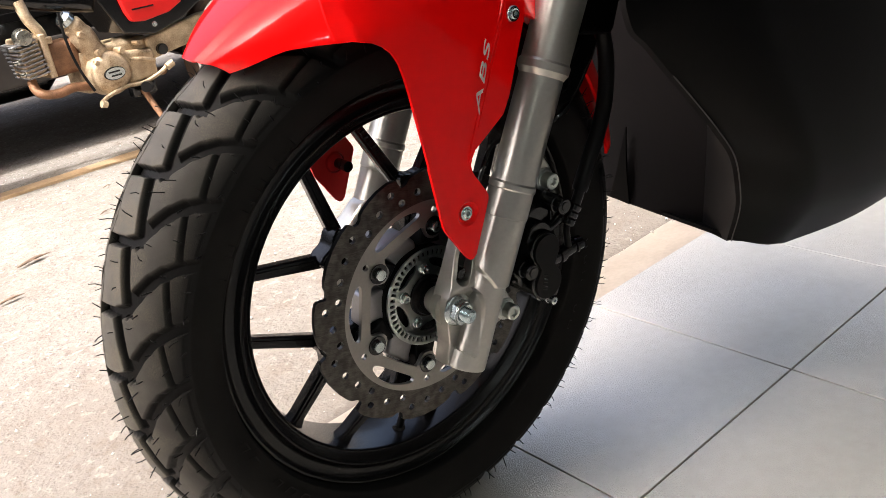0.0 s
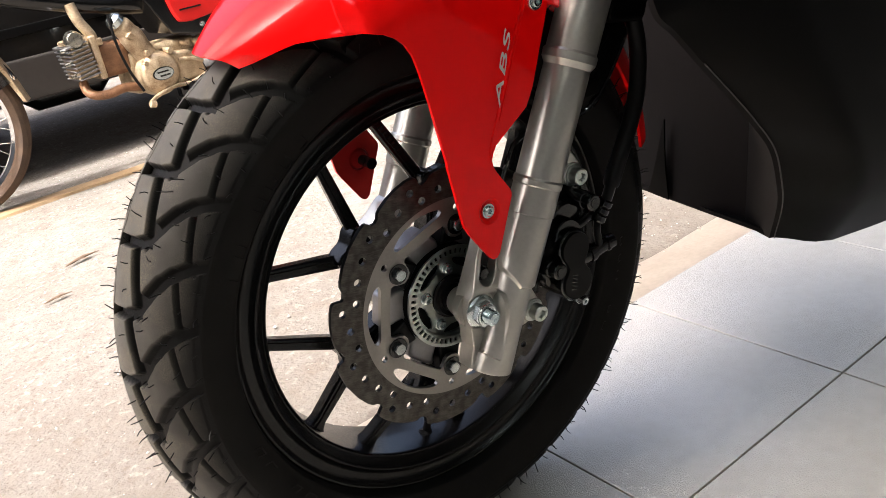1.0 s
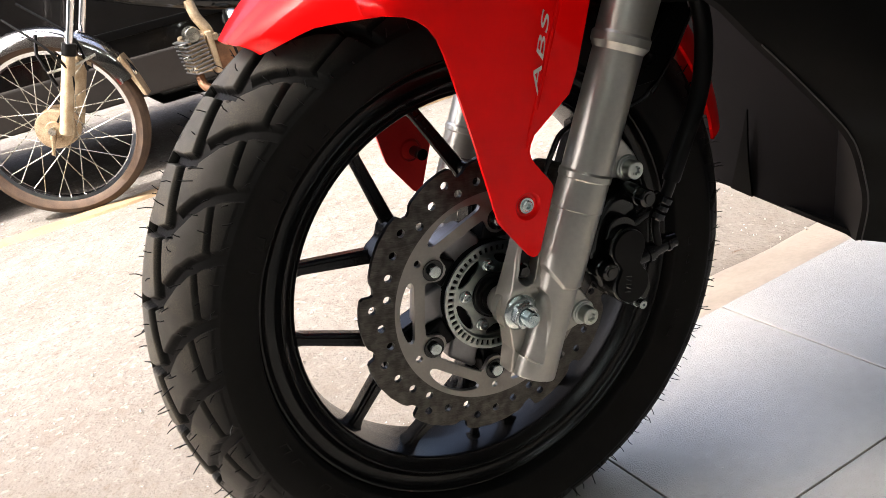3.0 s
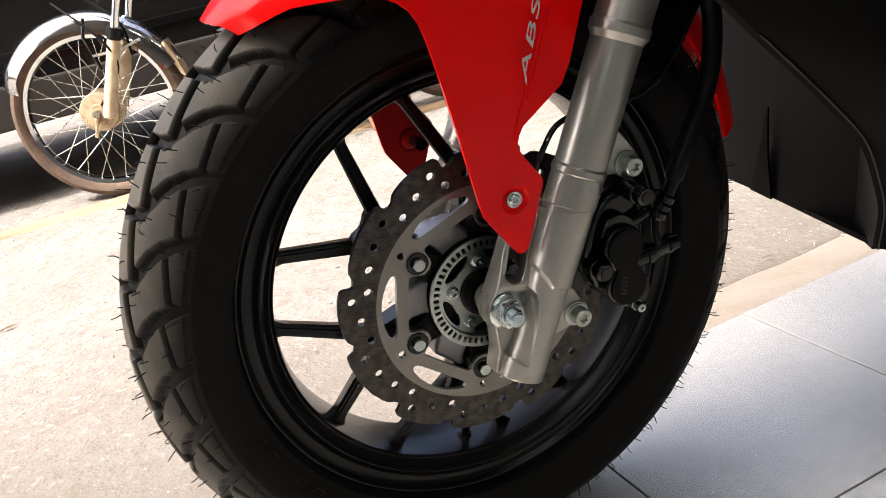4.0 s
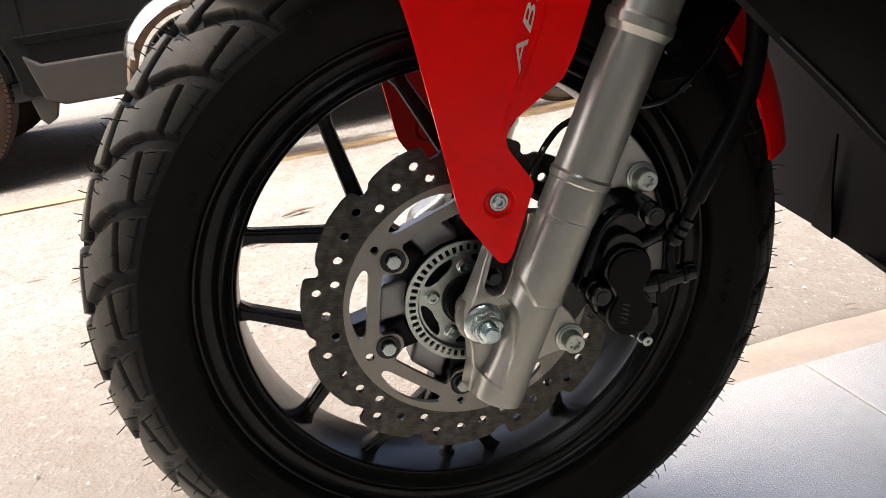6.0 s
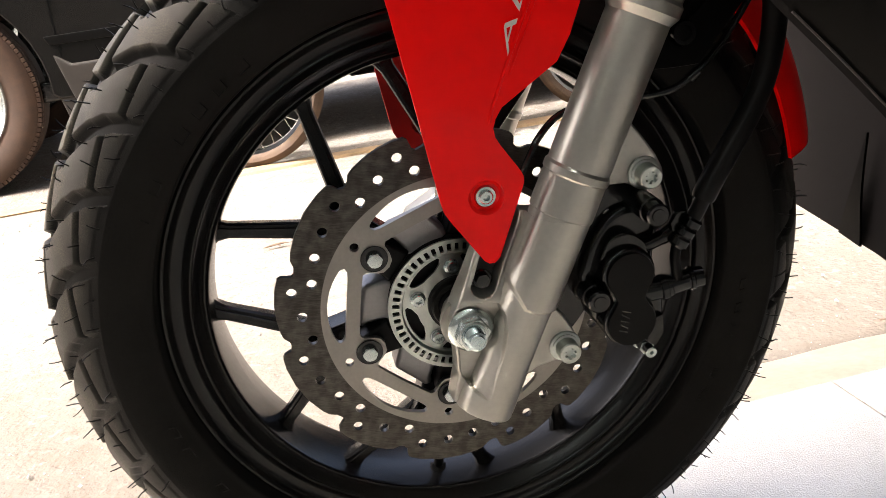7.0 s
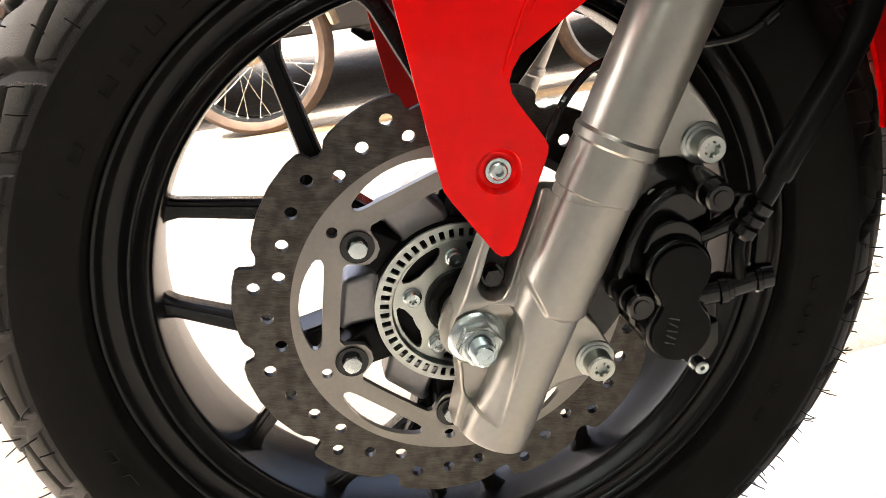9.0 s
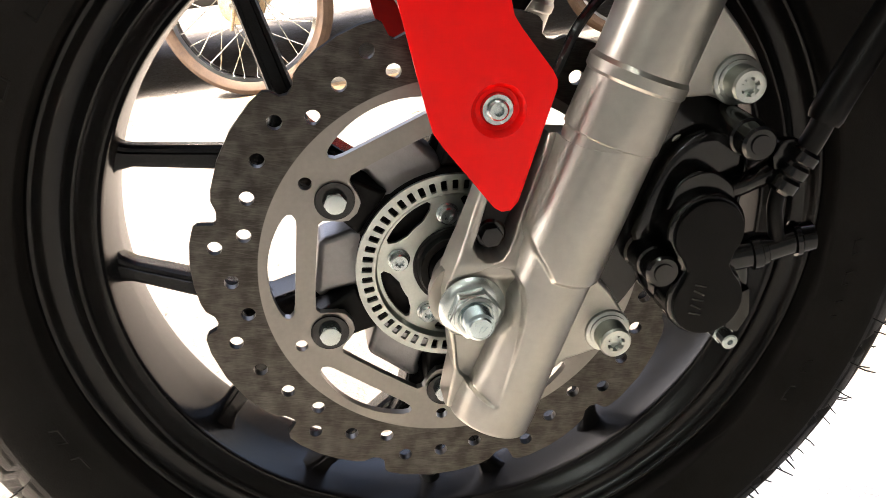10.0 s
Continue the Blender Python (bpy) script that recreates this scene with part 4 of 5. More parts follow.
# --- caliper
def peanut(ca, ra, cb, rb, n=20):
    """Outline round two circles with a drawn-in waist, its hollows rounded."""
    a, b = Vector(ca), Vector(cb)
    d = (b - a).normalized()
    base = math.atan2(d.y, d.x)
    out = [(a.x + ra * math.cos(t), a.y + ra * math.sin(t)) for t in (base + radians(48) + radians(264) * k / n for k in range(n + 1))]
    side = Vector((-d.y, d.x))
    mid, w = (a + b) / 2, min(ra, rb) * 0.60
    out.append(tuple(mid - side * w))
    out += [(b.x + rb * math.cos(t), b.y + rb * math.sin(t)) for t in (base + math.pi + radians(48) + radians(264) * k / n for k in range(n + 1))]
    out.append(tuple(mid + side * w))
    return out


CA, CB = (0.0972, 0.0375), (0.1032, 0.0055)
calip = sp("brake_caliper", prism(peanut(CA, 0.0176, CB, 0.0178), -0.0440, -0.0060, 0.0026, seg=3), BLACK, label="gloss black two-piston brake caliper", angle=40)
part("piston_cover", prism(peanut(CA, 0.0154, CB, 0.0160), -0.0468, -0.0430, 0.0010), BLACK_MATT, calip, "matt black piston cover", angle=40)
marks = bmesh.new()
for i in range(5):
    box(-0.0030, 0.0030, -0.0472, -0.0462, -0.0005, 0.0005, 0.0002, marks, pose(CB[0] - 0.0055, 0, CB[1] - 0.0055 + 0.0034 * i, 0, 10 + 14 * (i % 2), 0))
part("cast_marks", marks, BLACK, calip)
part("caliper_bridge", prism(smooth_outline([(0.0700, 0.030), (0.0745, 0.0530), (0.0830, 0.0700), (0.0960, 0.0780), (0.1120, 0.0760), (0.1190, 0.0600), (0.1200, 0.0400), (0.1300, 0.0180), (0.1330, 0.0020), (0.1260, -0.0120), (0.1120, -0.0160), (0.0940, -0.0080), (0.0800, 0.0040)], 4), -0.0300, 0.030, 0.006, seg=3), BLACK, calip, angle=45)
part("caliper_shoulder", prism(smooth_outline([(0.0790, 0.0440), (0.0830, 0.0580), (0.0960, 0.0630), (0.1080, 0.0560), (0.1080, 0.0480), (0.0960, 0.0500)], 4), -0.0385, -0.0200, 0.0060, seg=4), BLACK, calip, angle=50)
part("pad_carrier", prism(smooth_outline([(0.0560, 0.004), (0.0560, 0.036), (0.0745, 0.0700), (0.0830, 0.0880), (0.0960, 0.0925), (0.1090, 0.0890), (0.1110, 0.0780), (0.1030, 0.0680), (0.0900, 0.0620), (0.0860, 0.0400), (0.0840, 0.014), (0.0735, -0.0080), (0.0680, -0.0065)], 4), -0.0225, -0.0120, 0.0020), BLACK, calip, angle=45)
part("wear_plate", prism([(0.1220, 0.0020), (0.1300, 0.0060), (0.1330, -0.0080), (0.1290, -0.0180), (0.1220, -0.0150)], -0.0340, -0.0200, 0.0015), BLACK, calip, angle=40)


def pin(x, z, y0, y1, r, rc):
    """A sliding pin in a ribbed rubber boot, with a capped end."""
    steps = [(0, 1.22), (0.005, 1.24), (0.006, 1.06), (0.0085, 1.06), (0.0095, 1.14), (0.0120, 1.14), (0.0130, 1.0)]
    pts, rad = [(x, y0 - d, z) for d, q in steps], [r * q for d, q in steps]
    pts += [(x, y1 + 0.010, z), (x, y1 + 0.0092, z), (x, y1 + 0.0082, z), (x, y1 + 0.0075, z), (x, y1 + 0.0012, z), (x, y1, z)]
    rad += [r, r * 0.9, r * 0.9, rc, rc, rc * 0.86]
    bm = tube(pts, rad, 32)
    lathe([(rc * 0.60, 0.0), (rc * 0.55, -0.0012), (0.0, -0.0012)], 24, bm, c=(x, y1 + 0.0004, z), closed=False)
    return bm


part("slide_pin_boot", pin(0.1035, 0.0805, -0.006, -0.0575, 0.0080, 0.0072), BLACK, calip, "shiny black rubber pin boot", angle=30)
part("slide_pin", pin(0.0785, 0.0208, -0.0140, -0.0490, 0.0080, 0.0074), BLACK, calip, angle=30)
part("pin_washer", lathe([(0.0072, -0.0205), (0.0102, -0.0205), (0.0104, -0.0190), (0.0102, -0.0175), (0.0072, -0.0175)], 32, c=(0.0785, 0, 0.0208)), ZINC, calip, "bare metal washer")
screw = lathe([(0, -0.010), (0.0060, -0.010), (0.0060, -0.016), (0.0048, -0.0165), (0.0048, -0.021)], 24, c=(0.1260, 0, -0.0222), closed=False)
prism(circle(0.1260, -0.0222, 0.0054, 6, 0.3), -0.0275, -0.0200, 0.0006, bm=screw)
lathe([(0.0040, -0.0270), (0.0038, -0.0345), (0.0030, -0.0350), (0.0014, -0.0350), (0.0014, -0.0325), (0, -0.0325)], 20, screw, c=(0.1260, 0, -0.0222), closed=False)
part("bleed_screw", screw, ZINC, calip, "plated bleed screw", angle=25)
part("paint_dot", lathe([(0, -0.0236), (0.0030, -0.0234), (0.0026, -0.0222), (0, -0.0222)], 12, c=(0.0862, 0, 0.0705), closed=False), WHITE, calip, "white paint mark")
part("caliper_arm", tube(curve([(0.0960, -0.0300, 0.0520), (0.1080, -0.0335, 0.0535), (0.1180, -0.0340, 0.0580), (0.1260, -0.0325, 0.0625)], 5), [0.0052] * 5 + [0.0046] * 6 + [0.0052] * 5, 20), BLACK, calip, angle=60)
part("arm_clip", box(-0.0022, 0.0022, -0.0012, 0.0012, -0.0008, 0.0008, 0.0003, None, pose(0.1285, -0.0365, 0.0648, 0, -35, 0)), ZINC, calip, "bare metal clip end")

# brake line
banjo = sp("brake_line", tube([(0.1080, -0.0330, 0.0200), (0.1235, -0.0350, 0.0245), (0.1240, -0.0351, 0.0246), (0.1275, -0.0355, 0.0258), (0.1280, -0.0356, 0.0260), (0.1300, -0.0358, 0.0267), (0.1305, -0.0359, 0.0269), (0.1415, -0.0370, 0.0315), (0.1420, -0.0371, 0.0317), (0.1440, -0.0374, 0.0323), (0.1445, -0.0375, 0.0325), (0.1500, -0.0382, 0.0340)],
                               [0.0072, 0.0072, 0.0086, 0.0086, 0.0076, 0.0076, 0.0066, 0.0066, 0.0080, 0.0080, 0.0070, 0.0066], 22), BLACK, label="black brake hose with crimped end", angle=25)
part("line_pipe", tube(curve([(0.1340, -0.038, 0.0310), (0.1308, -0.039, 0.0390), (0.1282, -0.039, 0.0480), (0.1290, -0.038, 0.0570)], 5), 0.0034, 14), BLACK_MATT, banjo)
ferrule = [(0.1278, -0.0382, 0.0545), (0.1286, -0.0383, 0.0560), (0.1303, -0.0385, 0.0600), (0.1309, -0.0386, 0.0615), (0.1314, -0.0387, 0.0625), (0.1328, -0.0389, 0.0660), (0.1334, -0.0390, 0.0675), (0.1340, -0.0391, 0.0688), (0.1356, -0.0394, 0.0725), (0.1362, -0.0395, 0.0738)]
part("crimp", tube(ferrule, [0.0056, 0.0068, 0.0068, 0.0058, 0.0068, 0.0068, 0.0058, 0.0070, 0.0070, 0.0058], 22), BLACK, banjo, "crimped black ferrule", angle=25)
part("hose_clamp", prism(smooth_outline([(0.1220, 0.0690), (0.1250, 0.0765), (0.1330, 0.0770), (0.1350, 0.0690), (0.1310, 0.0640), (0.1250, 0.0630)], 3), -0.0385, -0.0335, 0.0012), BLACK, banjo, angle=45)
hose_pts = curve([(0.1330, -0.039, 0.0665), (0.1375, -0.040, 0.0790), (0.1420, -0.040, 0.0940), (0.1520, -0.038, 0.1170), (0.1640, -0.035, 0.1430), (0.1700, -0.033, 0.1700), (0.1690, -0.030, 0.2040), (0.1580, -0.028, 0.2400), (0.145, -0.026, 0.30), (0.14, -0.02, 0.40)], 6)
part("hose", tube(hose_pts, 0.0050, 16), BLACKRUB, banjo)
part("hose_sleeve", tube(hose_pts[9:], [0.0066] + [0.0074] * (len(hose_pts) - 10), 20), BLACKRUB, banjo, "thick black hose sleeve")
part("sensor_wire", tube(curve([(0.018, -0.028, 0.085), (0.026, -0.024, 0.094), (0.0310, -0.022, 0.1050), (0.0360, -0.022, 0.1180), (0.050, -0.014, 0.130), (0.072, -0.012, 0.138), (0.0960, -0.018, 0.1430), (0.1180, -0.022, 0.1500), (0.1330, -0.024, 0.1650), (0.1460, -0.024, 0.1850), (0.160, -0.026, 0.220)], 5), 0.0022, 10), WIRE, banjo, "thin glossy black sensor wire")
part("wire_clip", tube([(0.1255, -0.0240, 0.1560), (0.1300, -0.0245, 0.1612)], 0.0034, 12), BLACK, banjo)

# black stay behind the fork
stay = [(0.088, 0.160), (0.100, 0.176), (0.104, 0.190), (0.110, 0.200), (0.150, 0.230), (0.156, 0.215), (0.145, 0.196), (0.128, 0.166), (0.112, 0.163)]
stay_ob = sp("fender_stay", prism(stay, -0.0290, -0.0235, 0.0012), PLASTIC, label="black plastic cable stay on the fork")
b = lathe([(0.0, -0.030), (0.0075, -0.030), (0.0080, -0.033), (0.0070, -0.036), (0.0045, -0.036), (0.0040, -0.034), (0, -0.034)], 28, c=(0.1120, 0, 0.1840), closed=False)
part("stay_screw", b, BLACK, stay_ob)
part("stay_arm", tube(curve([(0.105, -0.026, 0.190), (0.128, -0.022, 0.214), (0.150, -0.015, 0.225)], 4), 0.009, 12), PLASTIC, stay_ob)
part("guide_block", prism([(0.118, 0.225), (0.160, 0.225), (0.172, 0.300), (0.110, 0.300)], -0.045, -0.010, 0.006), PLASTIC, stay_ob)

# --- fender
side = [(-0.1180, 0.2270), (-0.1040, 0.2265), (-0.0930, 0.2255), (-0.0840, 0.2225), (-0.0765, 0.2175), (-0.0705, 0.2100), (-0.0660, 0.2000), (-0.0615, 0.1880), (-0.0480, 0.1480), (-0.0270, 0.0860), (-0.0235, 0.0770), (-0.0195, 0.0720), (0.0030, 0.0478), (0.0062, 0.0462), (0.0098, 0.0468), (0.0125, 0.0505), (0.0222, 0.0965), (0.0218, 0.1000), (0.0195, 0.1035), (0.0060, 0.1180), (0.0025, 0.1225), (0.0008, 0.1275), (0.0015, 0.1330), (0.0045, 0.1395), (0.0340, 0.1660), (0.0400, 0.1810), (0.0530, 0.2390), (0.0600, 0.2960), (0.0640, 0.3400), (0.0, 0.350), (-0.060, 0.330), (-0.110, 0.290), (-0.124, 0.258), (-0.1210, 0.2380)]


def bow(z):
    """How far the fender's arm stands off, growing towards its foot."""
    return -0.0455 + 0.015 * max(0.0, (z - 0.13) / 0.17) ** 1.3


def shell_shape(deg):
    """Half width, radius and side drop of the arched shell at an angle."""
    t = (130.3 - deg) / 105.8
    front, rear = min(1, max(0.0, t) / 0.16), max(0.0, (75 - deg) / 50)
    hw = min(0.030 + 0.067 * front ** 0.75, 0.0965 - 0.006 * min(1, max(0.0, t) / 0.35)) - 0.036 * rear
    drop = (0.0155 + 0.017 * front + 0.012 * min(1, max(0, front - 0.4) * 2)) * (1 - 0.33 * rear)
    return front, hw, 0.2775 + 0.017 * front - 0.019 * rear, drop


def skin(x, z):
    """How far out the shell's flank lies at a place on the fender's side."""
    front, hw, r, drop = shell_shape(min(130.3, math.degrees(math.atan2(z, x))))
    need = (r - math.hypot(x, z)) / drop
    lo, hi = 0.0, 1.0
    for _ in range(22):
        a = (lo + hi) / 2
        lo, hi = (a, hi) if 0.25 * a ** 2 + 0.75 * a ** 5 < need else (lo, a)
    return WP - hw * lo ** 0.92


def side_panel(mirror=False):
    bm = bmesh.new()
    holes = [circle(0.0006, 0.0870, 0.0108, 28)]
    own = prism(side, 0.0, 0.0030, 0.0, holes)
    for k in range(48):
        bmesh.ops.bisect_plane(own, geom=own.verts[:] + own.edges[:] + own.faces[:], plane_co=(-0.126 + 0.0040 * k, 0, 0), plane_no=(1, 0, 0))
    for k in range(36):
        bmesh.ops.bisect_plane(own, geom=own.verts[:] + own.edges[:] + own.faces[:], plane_co=(0, 0, 0.128 + 0.0055 * k), plane_no=(0, 0, 1))
    merge(bm, own)
    # dished seat round the bolt
    lathe([(0.0108, 0.0), (0.0095, 0.0012), (0.0085, 0.0030), (0.0060, 0.0036), (0.0, 0.0036)], 28, bm, c=(0.0006, 0, 0.0870), closed=False)
    # raised crease along the arm
    ridge = curve([(-0.0020, 0, 0.130), (0.0002, 0, 0.144), (0.0120, 0, 0.188), (0.0185, 0, 0.213), (0.0290, 0, 0.250), (0.0430, 0, 0.30)], 6)
    tube(ridge, [0.0004] + [0.0011] * (len(ridge) - 2) + [0.0004], 8, bm)
    tube([(p.x + 0.0034, p.y, p.z) for p in ridge[8:]], 0.0007, 8, bm)
    for v in bm.verts:
        out = bow(v.co.z) + 3.2 * max(0.0, -0.055 - v.co.x) ** 2
        hug = skin(v.co.x, v.co.z) - 0.0032
        h = min(1.0, max(0.0, 0.5 + 0.5 * (hug - out) / 0.012))
        v.co.y += hug + (out - hug) * h - 0.012 * h * (1 - h) if v.co.z > 0.13 else out
        if mirror:
            v.co.y = 2 * WP - v.co.y
    return bm


fender = sp("front_fender", side_panel(), RED, label="glossy red front fender with side arms", angle=40)
# far arm shows its inner face: duller red, with its shade in the colour
part("side_panel", side_panel(True), RED_DULL, fender, "duller red far fender arm, its shade in the colour", angle=40)
FB = bolt_mesh(0.0042, 0.0042, 0.0066)
FB.transform(Matrix.Translation((0.0006, -0.0415, 0.0870)))
part("fender_bolt", FB, ZINC, fender)
FB = bolt_mesh(0.0042, 0.0042, 0.0066)
FB.transform(Matrix.Translation((0.0400, -0.0402, 0.2440)))
part("fender_bolt", FB, ZINC, fender)
part("bolt_boss", tube([(0.004, 2 * WP + 0.047, 0.086), (0.004, 2 * WP + 0.024, 0.086)], [0.0050, 0.0054], 18), BLACK, fender, "black metal bolt sleeve")


def fender_top():
    """The arched shell over the tyre, with a raised middle and turned-down sides."""
    bm = bmesh.new()
    rows = []
    for k in range(61):
        deg = 130.3 - 105.8 * k / 60
        front, hw, r, drop = shell_shape(deg)
        row = []
        for j in range(25):
            v = -1 + j / 12
            a = abs(v)
            rr = r - drop * (0.25 * a ** 2 + 0.75 * a ** 5) + 0.0022 * min(1.0, max(0.0, (0.42 - a) / 0.08))
            dg = deg + 2.0 * (1 - a ** 2) * (1 - front)
            y = WP + hw * math.copysign(a ** 0.92, v)
            row.append(bm.verts.new((rr * math.cos(radians(dg)), y, rr * math.sin(radians(dg)))))
        rows.append(row)
    for a, b in zip(rows, rows[1:]):
        for i in range(24):
            bm.faces.new((a[i], a[i + 1], b[i + 1], b[i]))
    bmesh.ops.recalc_face_normals(bm, faces=bm.faces)
    bmesh.ops.solidify(bm, geom=bm.faces[:], thickness=0.0028)
    return bm


part("fender_shell", fender_top(), RED, fender, angle=50)


# lettering on the fender arm
def lettering(text, size, m, material, name, parent, squeeze=1.0):
    cu = bpy.data.curves.new("t", "FONT")
    cu.body, cu.size, cu.extrude, cu.shear, cu.space_character, cu.offset = text, size, 0.0002, 0.25, 1.08, 0.0
    tmp = bpy.data.objects.new("t", cu)
    scene.collection.objects.link(tmp)
    me = bpy.data.meshes.new_from_object(tmp.evaluated_get(bpy.context.evaluated_depsgraph_get()))
    bpy.data.objects.remove(tmp)
    me.transform(m)
    me.materials.clear()
    me.materials.append(material)
    ob = new(name, me)
    ob.parent = parent
    return ob


tx = Vector((0.185, 0.055, 0.985)).normalized()
tn = Vector((-0.03, -1.0, 0.05))
tn = (tn - tx * tn.dot(tx)).normalized()
ty = tn.cross(tx)
TM = Matrix(((tx.x, ty.x, tn.x, 0.0045), (tx.y, ty.y, tn.y, -0.0478), (tx.z, ty.z, tn.z, 0.1680), (0, 0, 0, 1))) @ Matrix.Diagonal((1.68, 0.48, 1, 1))
lettering("ABS", 0.0185, TM, WHITE, "abs_letters", fender)


# --- lower bodywork behind the wheel
def loft(a, b, n=12, bulge=(0, 0, 0), thick=0.004, bm=None):
    a, b = curve(a, 6), curve(b, 6)
    own = bmesh.new()
    rows = []
    for k in range(n + 1):
        t = k / n
        rows.append([own.verts.new(p.lerp(q, t) + Vector(bulge) * 4 * t * (1 - t)) for p, q in zip(a, b)])
    for p, q in zip(rows, rows[1:]):
        for i in range(len(p) - 1):
            own.faces.new((p[i], p[i + 1], q[i + 1], q[i]))
    if thick:
        bmesh.ops.recalc_face_normals(own, faces=own.faces)
        bmesh.ops.solidify(own, geom=own.faces[:], thickness=thick)
    return merge(bm, own)


C0 = [(0.330, 0.270, 0.40), (0.340, 0.262, 0.25), (0.357, 0.250, 0.12), (0.366, 0.240, 0.031)]
CM = [(0.315, -0.030, 0.40), (0.330, -0.034, 0.25), (0.345, -0.040, 0.12), (0.350, -0.046, 0.027)]
C1 = [(0.070, -0.140, 0.380), (0.052, -0.147, 0.290), (0.060, -0.150, 0.254), (0.082, -0.150, 0.239), (0.115, -0.150, 0.216), (0.145, -0.150, 0.196), (0.182, -0.150, 0.170), (0.222, -0.145, 0.1415), (0.253, -0.136, 0.108), (0.279, -0.124, 0.078), (0.3026, -0.106, 0.039)]
C2 = [(0.160, -0.175, 0.45), (0.170, -0.185, 0.330), (0.235, -0.195, 0.220), (0.300, -0.192, 0.150), (0.370, -0.165, 0.086), (0.429, -0.105, 0.017)]
C3 = [(0.620, -0.150, 0.48), (0.640, -0.185, 0.34), (0.650, -0.190, 0.220), (0.650, -0.185, 0.150), (0.640, -0.165, 0.104), (0.620, -0.140, 0.070)]


def respace(pts, n=11):
    c = curve(pts, 10)
    return [c[round(i * (len(c) - 1) / (n - 1))] for i in range(n)]


C0, CM, C1, C2, C3 = (respace(c) for c in (C0, CM, C1, C2, C3))
cowl = sp("lower_cowl", loft(C0, CM), GREYPLASTIC, label="matt grey plastic cowl behind the wheel")
cowl.matrix_basis = REL @ Matrix.Translation((-0.013, -0.003, -0.0085))


def side_shell():
    """The black side of the cowl, one smooth skin from the crease round to the flank."""
    bm = bmesh.new()
    lines = [curve([p, q.lerp(p, 0.45) + Vector((-0.004, -0.012, 0)), q, r.lerp(q, 0.6) + Vector((0, -0.010, 0)), r], 7) for p, q, r in zip(curve(C1, 5), curve(C2, 5), curve(C3, 5))]
    rows = [[bm.verts.new(v) for v in line] for line in lines]
    for p, q in zip(rows, rows[1:]):
        for i in range(len(p) - 1):
            bm.faces.new((p[i], p[i + 1], q[i + 1], q[i]))
    bmesh.ops.recalc_face_normals(bm, faces=bm.faces)
    bmesh.ops.solidify(bm, geom=bm.faces[:], thickness=0.004)
    return bm


part("side_cowl", side_shell(), PLASTIC, cowl, "grained black plastic side cowl", angle=60)
part("cowl_wing", loft(CM, C1), GREYPLASTIC, cowl)
part("underside", loft([C1[-1], C2[-1], C3[-1]], [(0.400, 0.15, 0.012), (0.48, 0.12, 0.016), (0.62, 0.10, 0.05)]), PLASTIC, cowl)
# seam bead in a lighter colour, standing in for the crease's highlight
part("cowl_seam", tube(curve([p + Vector((-0.001, -0.0015, 0)) for p in C1[4:]], 6), 0.0006, 8), SEAM_GLINT, cowl, "moulded seam with its highlight in the colour")
part("cowl_fin", loft([(0.3385, 0.0655, 0.1168), (0.3430, 0.0740, 0.0700), (0.3520, 0.0875, 0.0293)], [(0.3387, 0.0653, 0.1168), (0.3425, 0.0610, 0.0710), (0.3495, 0.0560, 0.0280)], thick=0.002), PLASTIC, cowl, "black pointed fin")

# ---------------------------------------------------------------- parked motorcycle outside
BIKE_AT = Matrix.Translation((0.25, 2.2, ROAD_Z))
bike = thing("motorcycle", "old small motorcycle with chrome fender and dusty alloy engine", "motorcycle",
             Matrix.Translation((0.260, 2.095, road(2.1))) @ Matrix.Rotation(0.060, 4, "Z") @ Matrix.Scale(0.92, 4))
BIKE_REL = BIKE_AT.inverted()


def bp(name, bm, material, parent=None, label="", angle=35):
    ob = part(name, bm, material, parent or bike, label, angle)
    if parent is None:
        ob.matrix_basis = BIKE_REL
    return ob


HX, HY, HZ = -0.160, 2.29, ROAD_Z + 0.2775
STEER = Matrix.Translation((HX, HY, HZ)) @ Matrix.Rotation(radians(-25), 4, "Z") @ Matrix.Scale(1.14, 4)


def steered(bm):
    bm.transform(STEER)
    return bm


fw = bp("front_wheel", steered(lathe([(0.196, -0.013), (0.207, -0.016), (0.210, -0.0145), (0.204, -0.010), (0.198, 0), (0.204, 0.010), (0.210, 0.0145), (0.207, 0.016), (0.196, 0.013), (0.192, 0)], 80)), CHROME, label="chromed steel wheel rim")
ty_prof = [(0.206, -0.017), (0.214, -0.025), (0.226, -0.0275), (0.236, -0.022), (0.238, -0.019), (0.236, -0.017), (0.241, -0.012), (0.2395, -0.0105), (0.2425, -0.008), (0.2410, -0.0065), (0.2432, -0.003), (0.2418, 0.0), (0.2432, 0.003), (0.2410, 0.0065), (0.2425, 0.008), (0.2395, 0.0105), (0.241, 0.012), (0.236, 0.017), (0.238, 0.019), (0.236, 0.022), (0.226, 0.0275), (0.214, 0.025), (0.206, 0.017)]
part("tyre", steered(lathe(ty_prof, 96)), OLDTYRE, fw, "dusty worn brown-black tyre")
part("hub", steered(lathe([(0, -0.048), (0.022, -0.048), (0.024, -0.040), (0.050, -0.038), (0.053, -0.032), (0.053, -0.026), (0.046, -0.024), (0.046, -0.016), (0.052, -0.014), (0.052, -0.008), (0.044, -0.006), (0.044, 0.014), (0.056, 0.016), (0.056, 0.030), (0, 0.034)], 40, closed=False)), OLDALLOY, fw, angle=30)
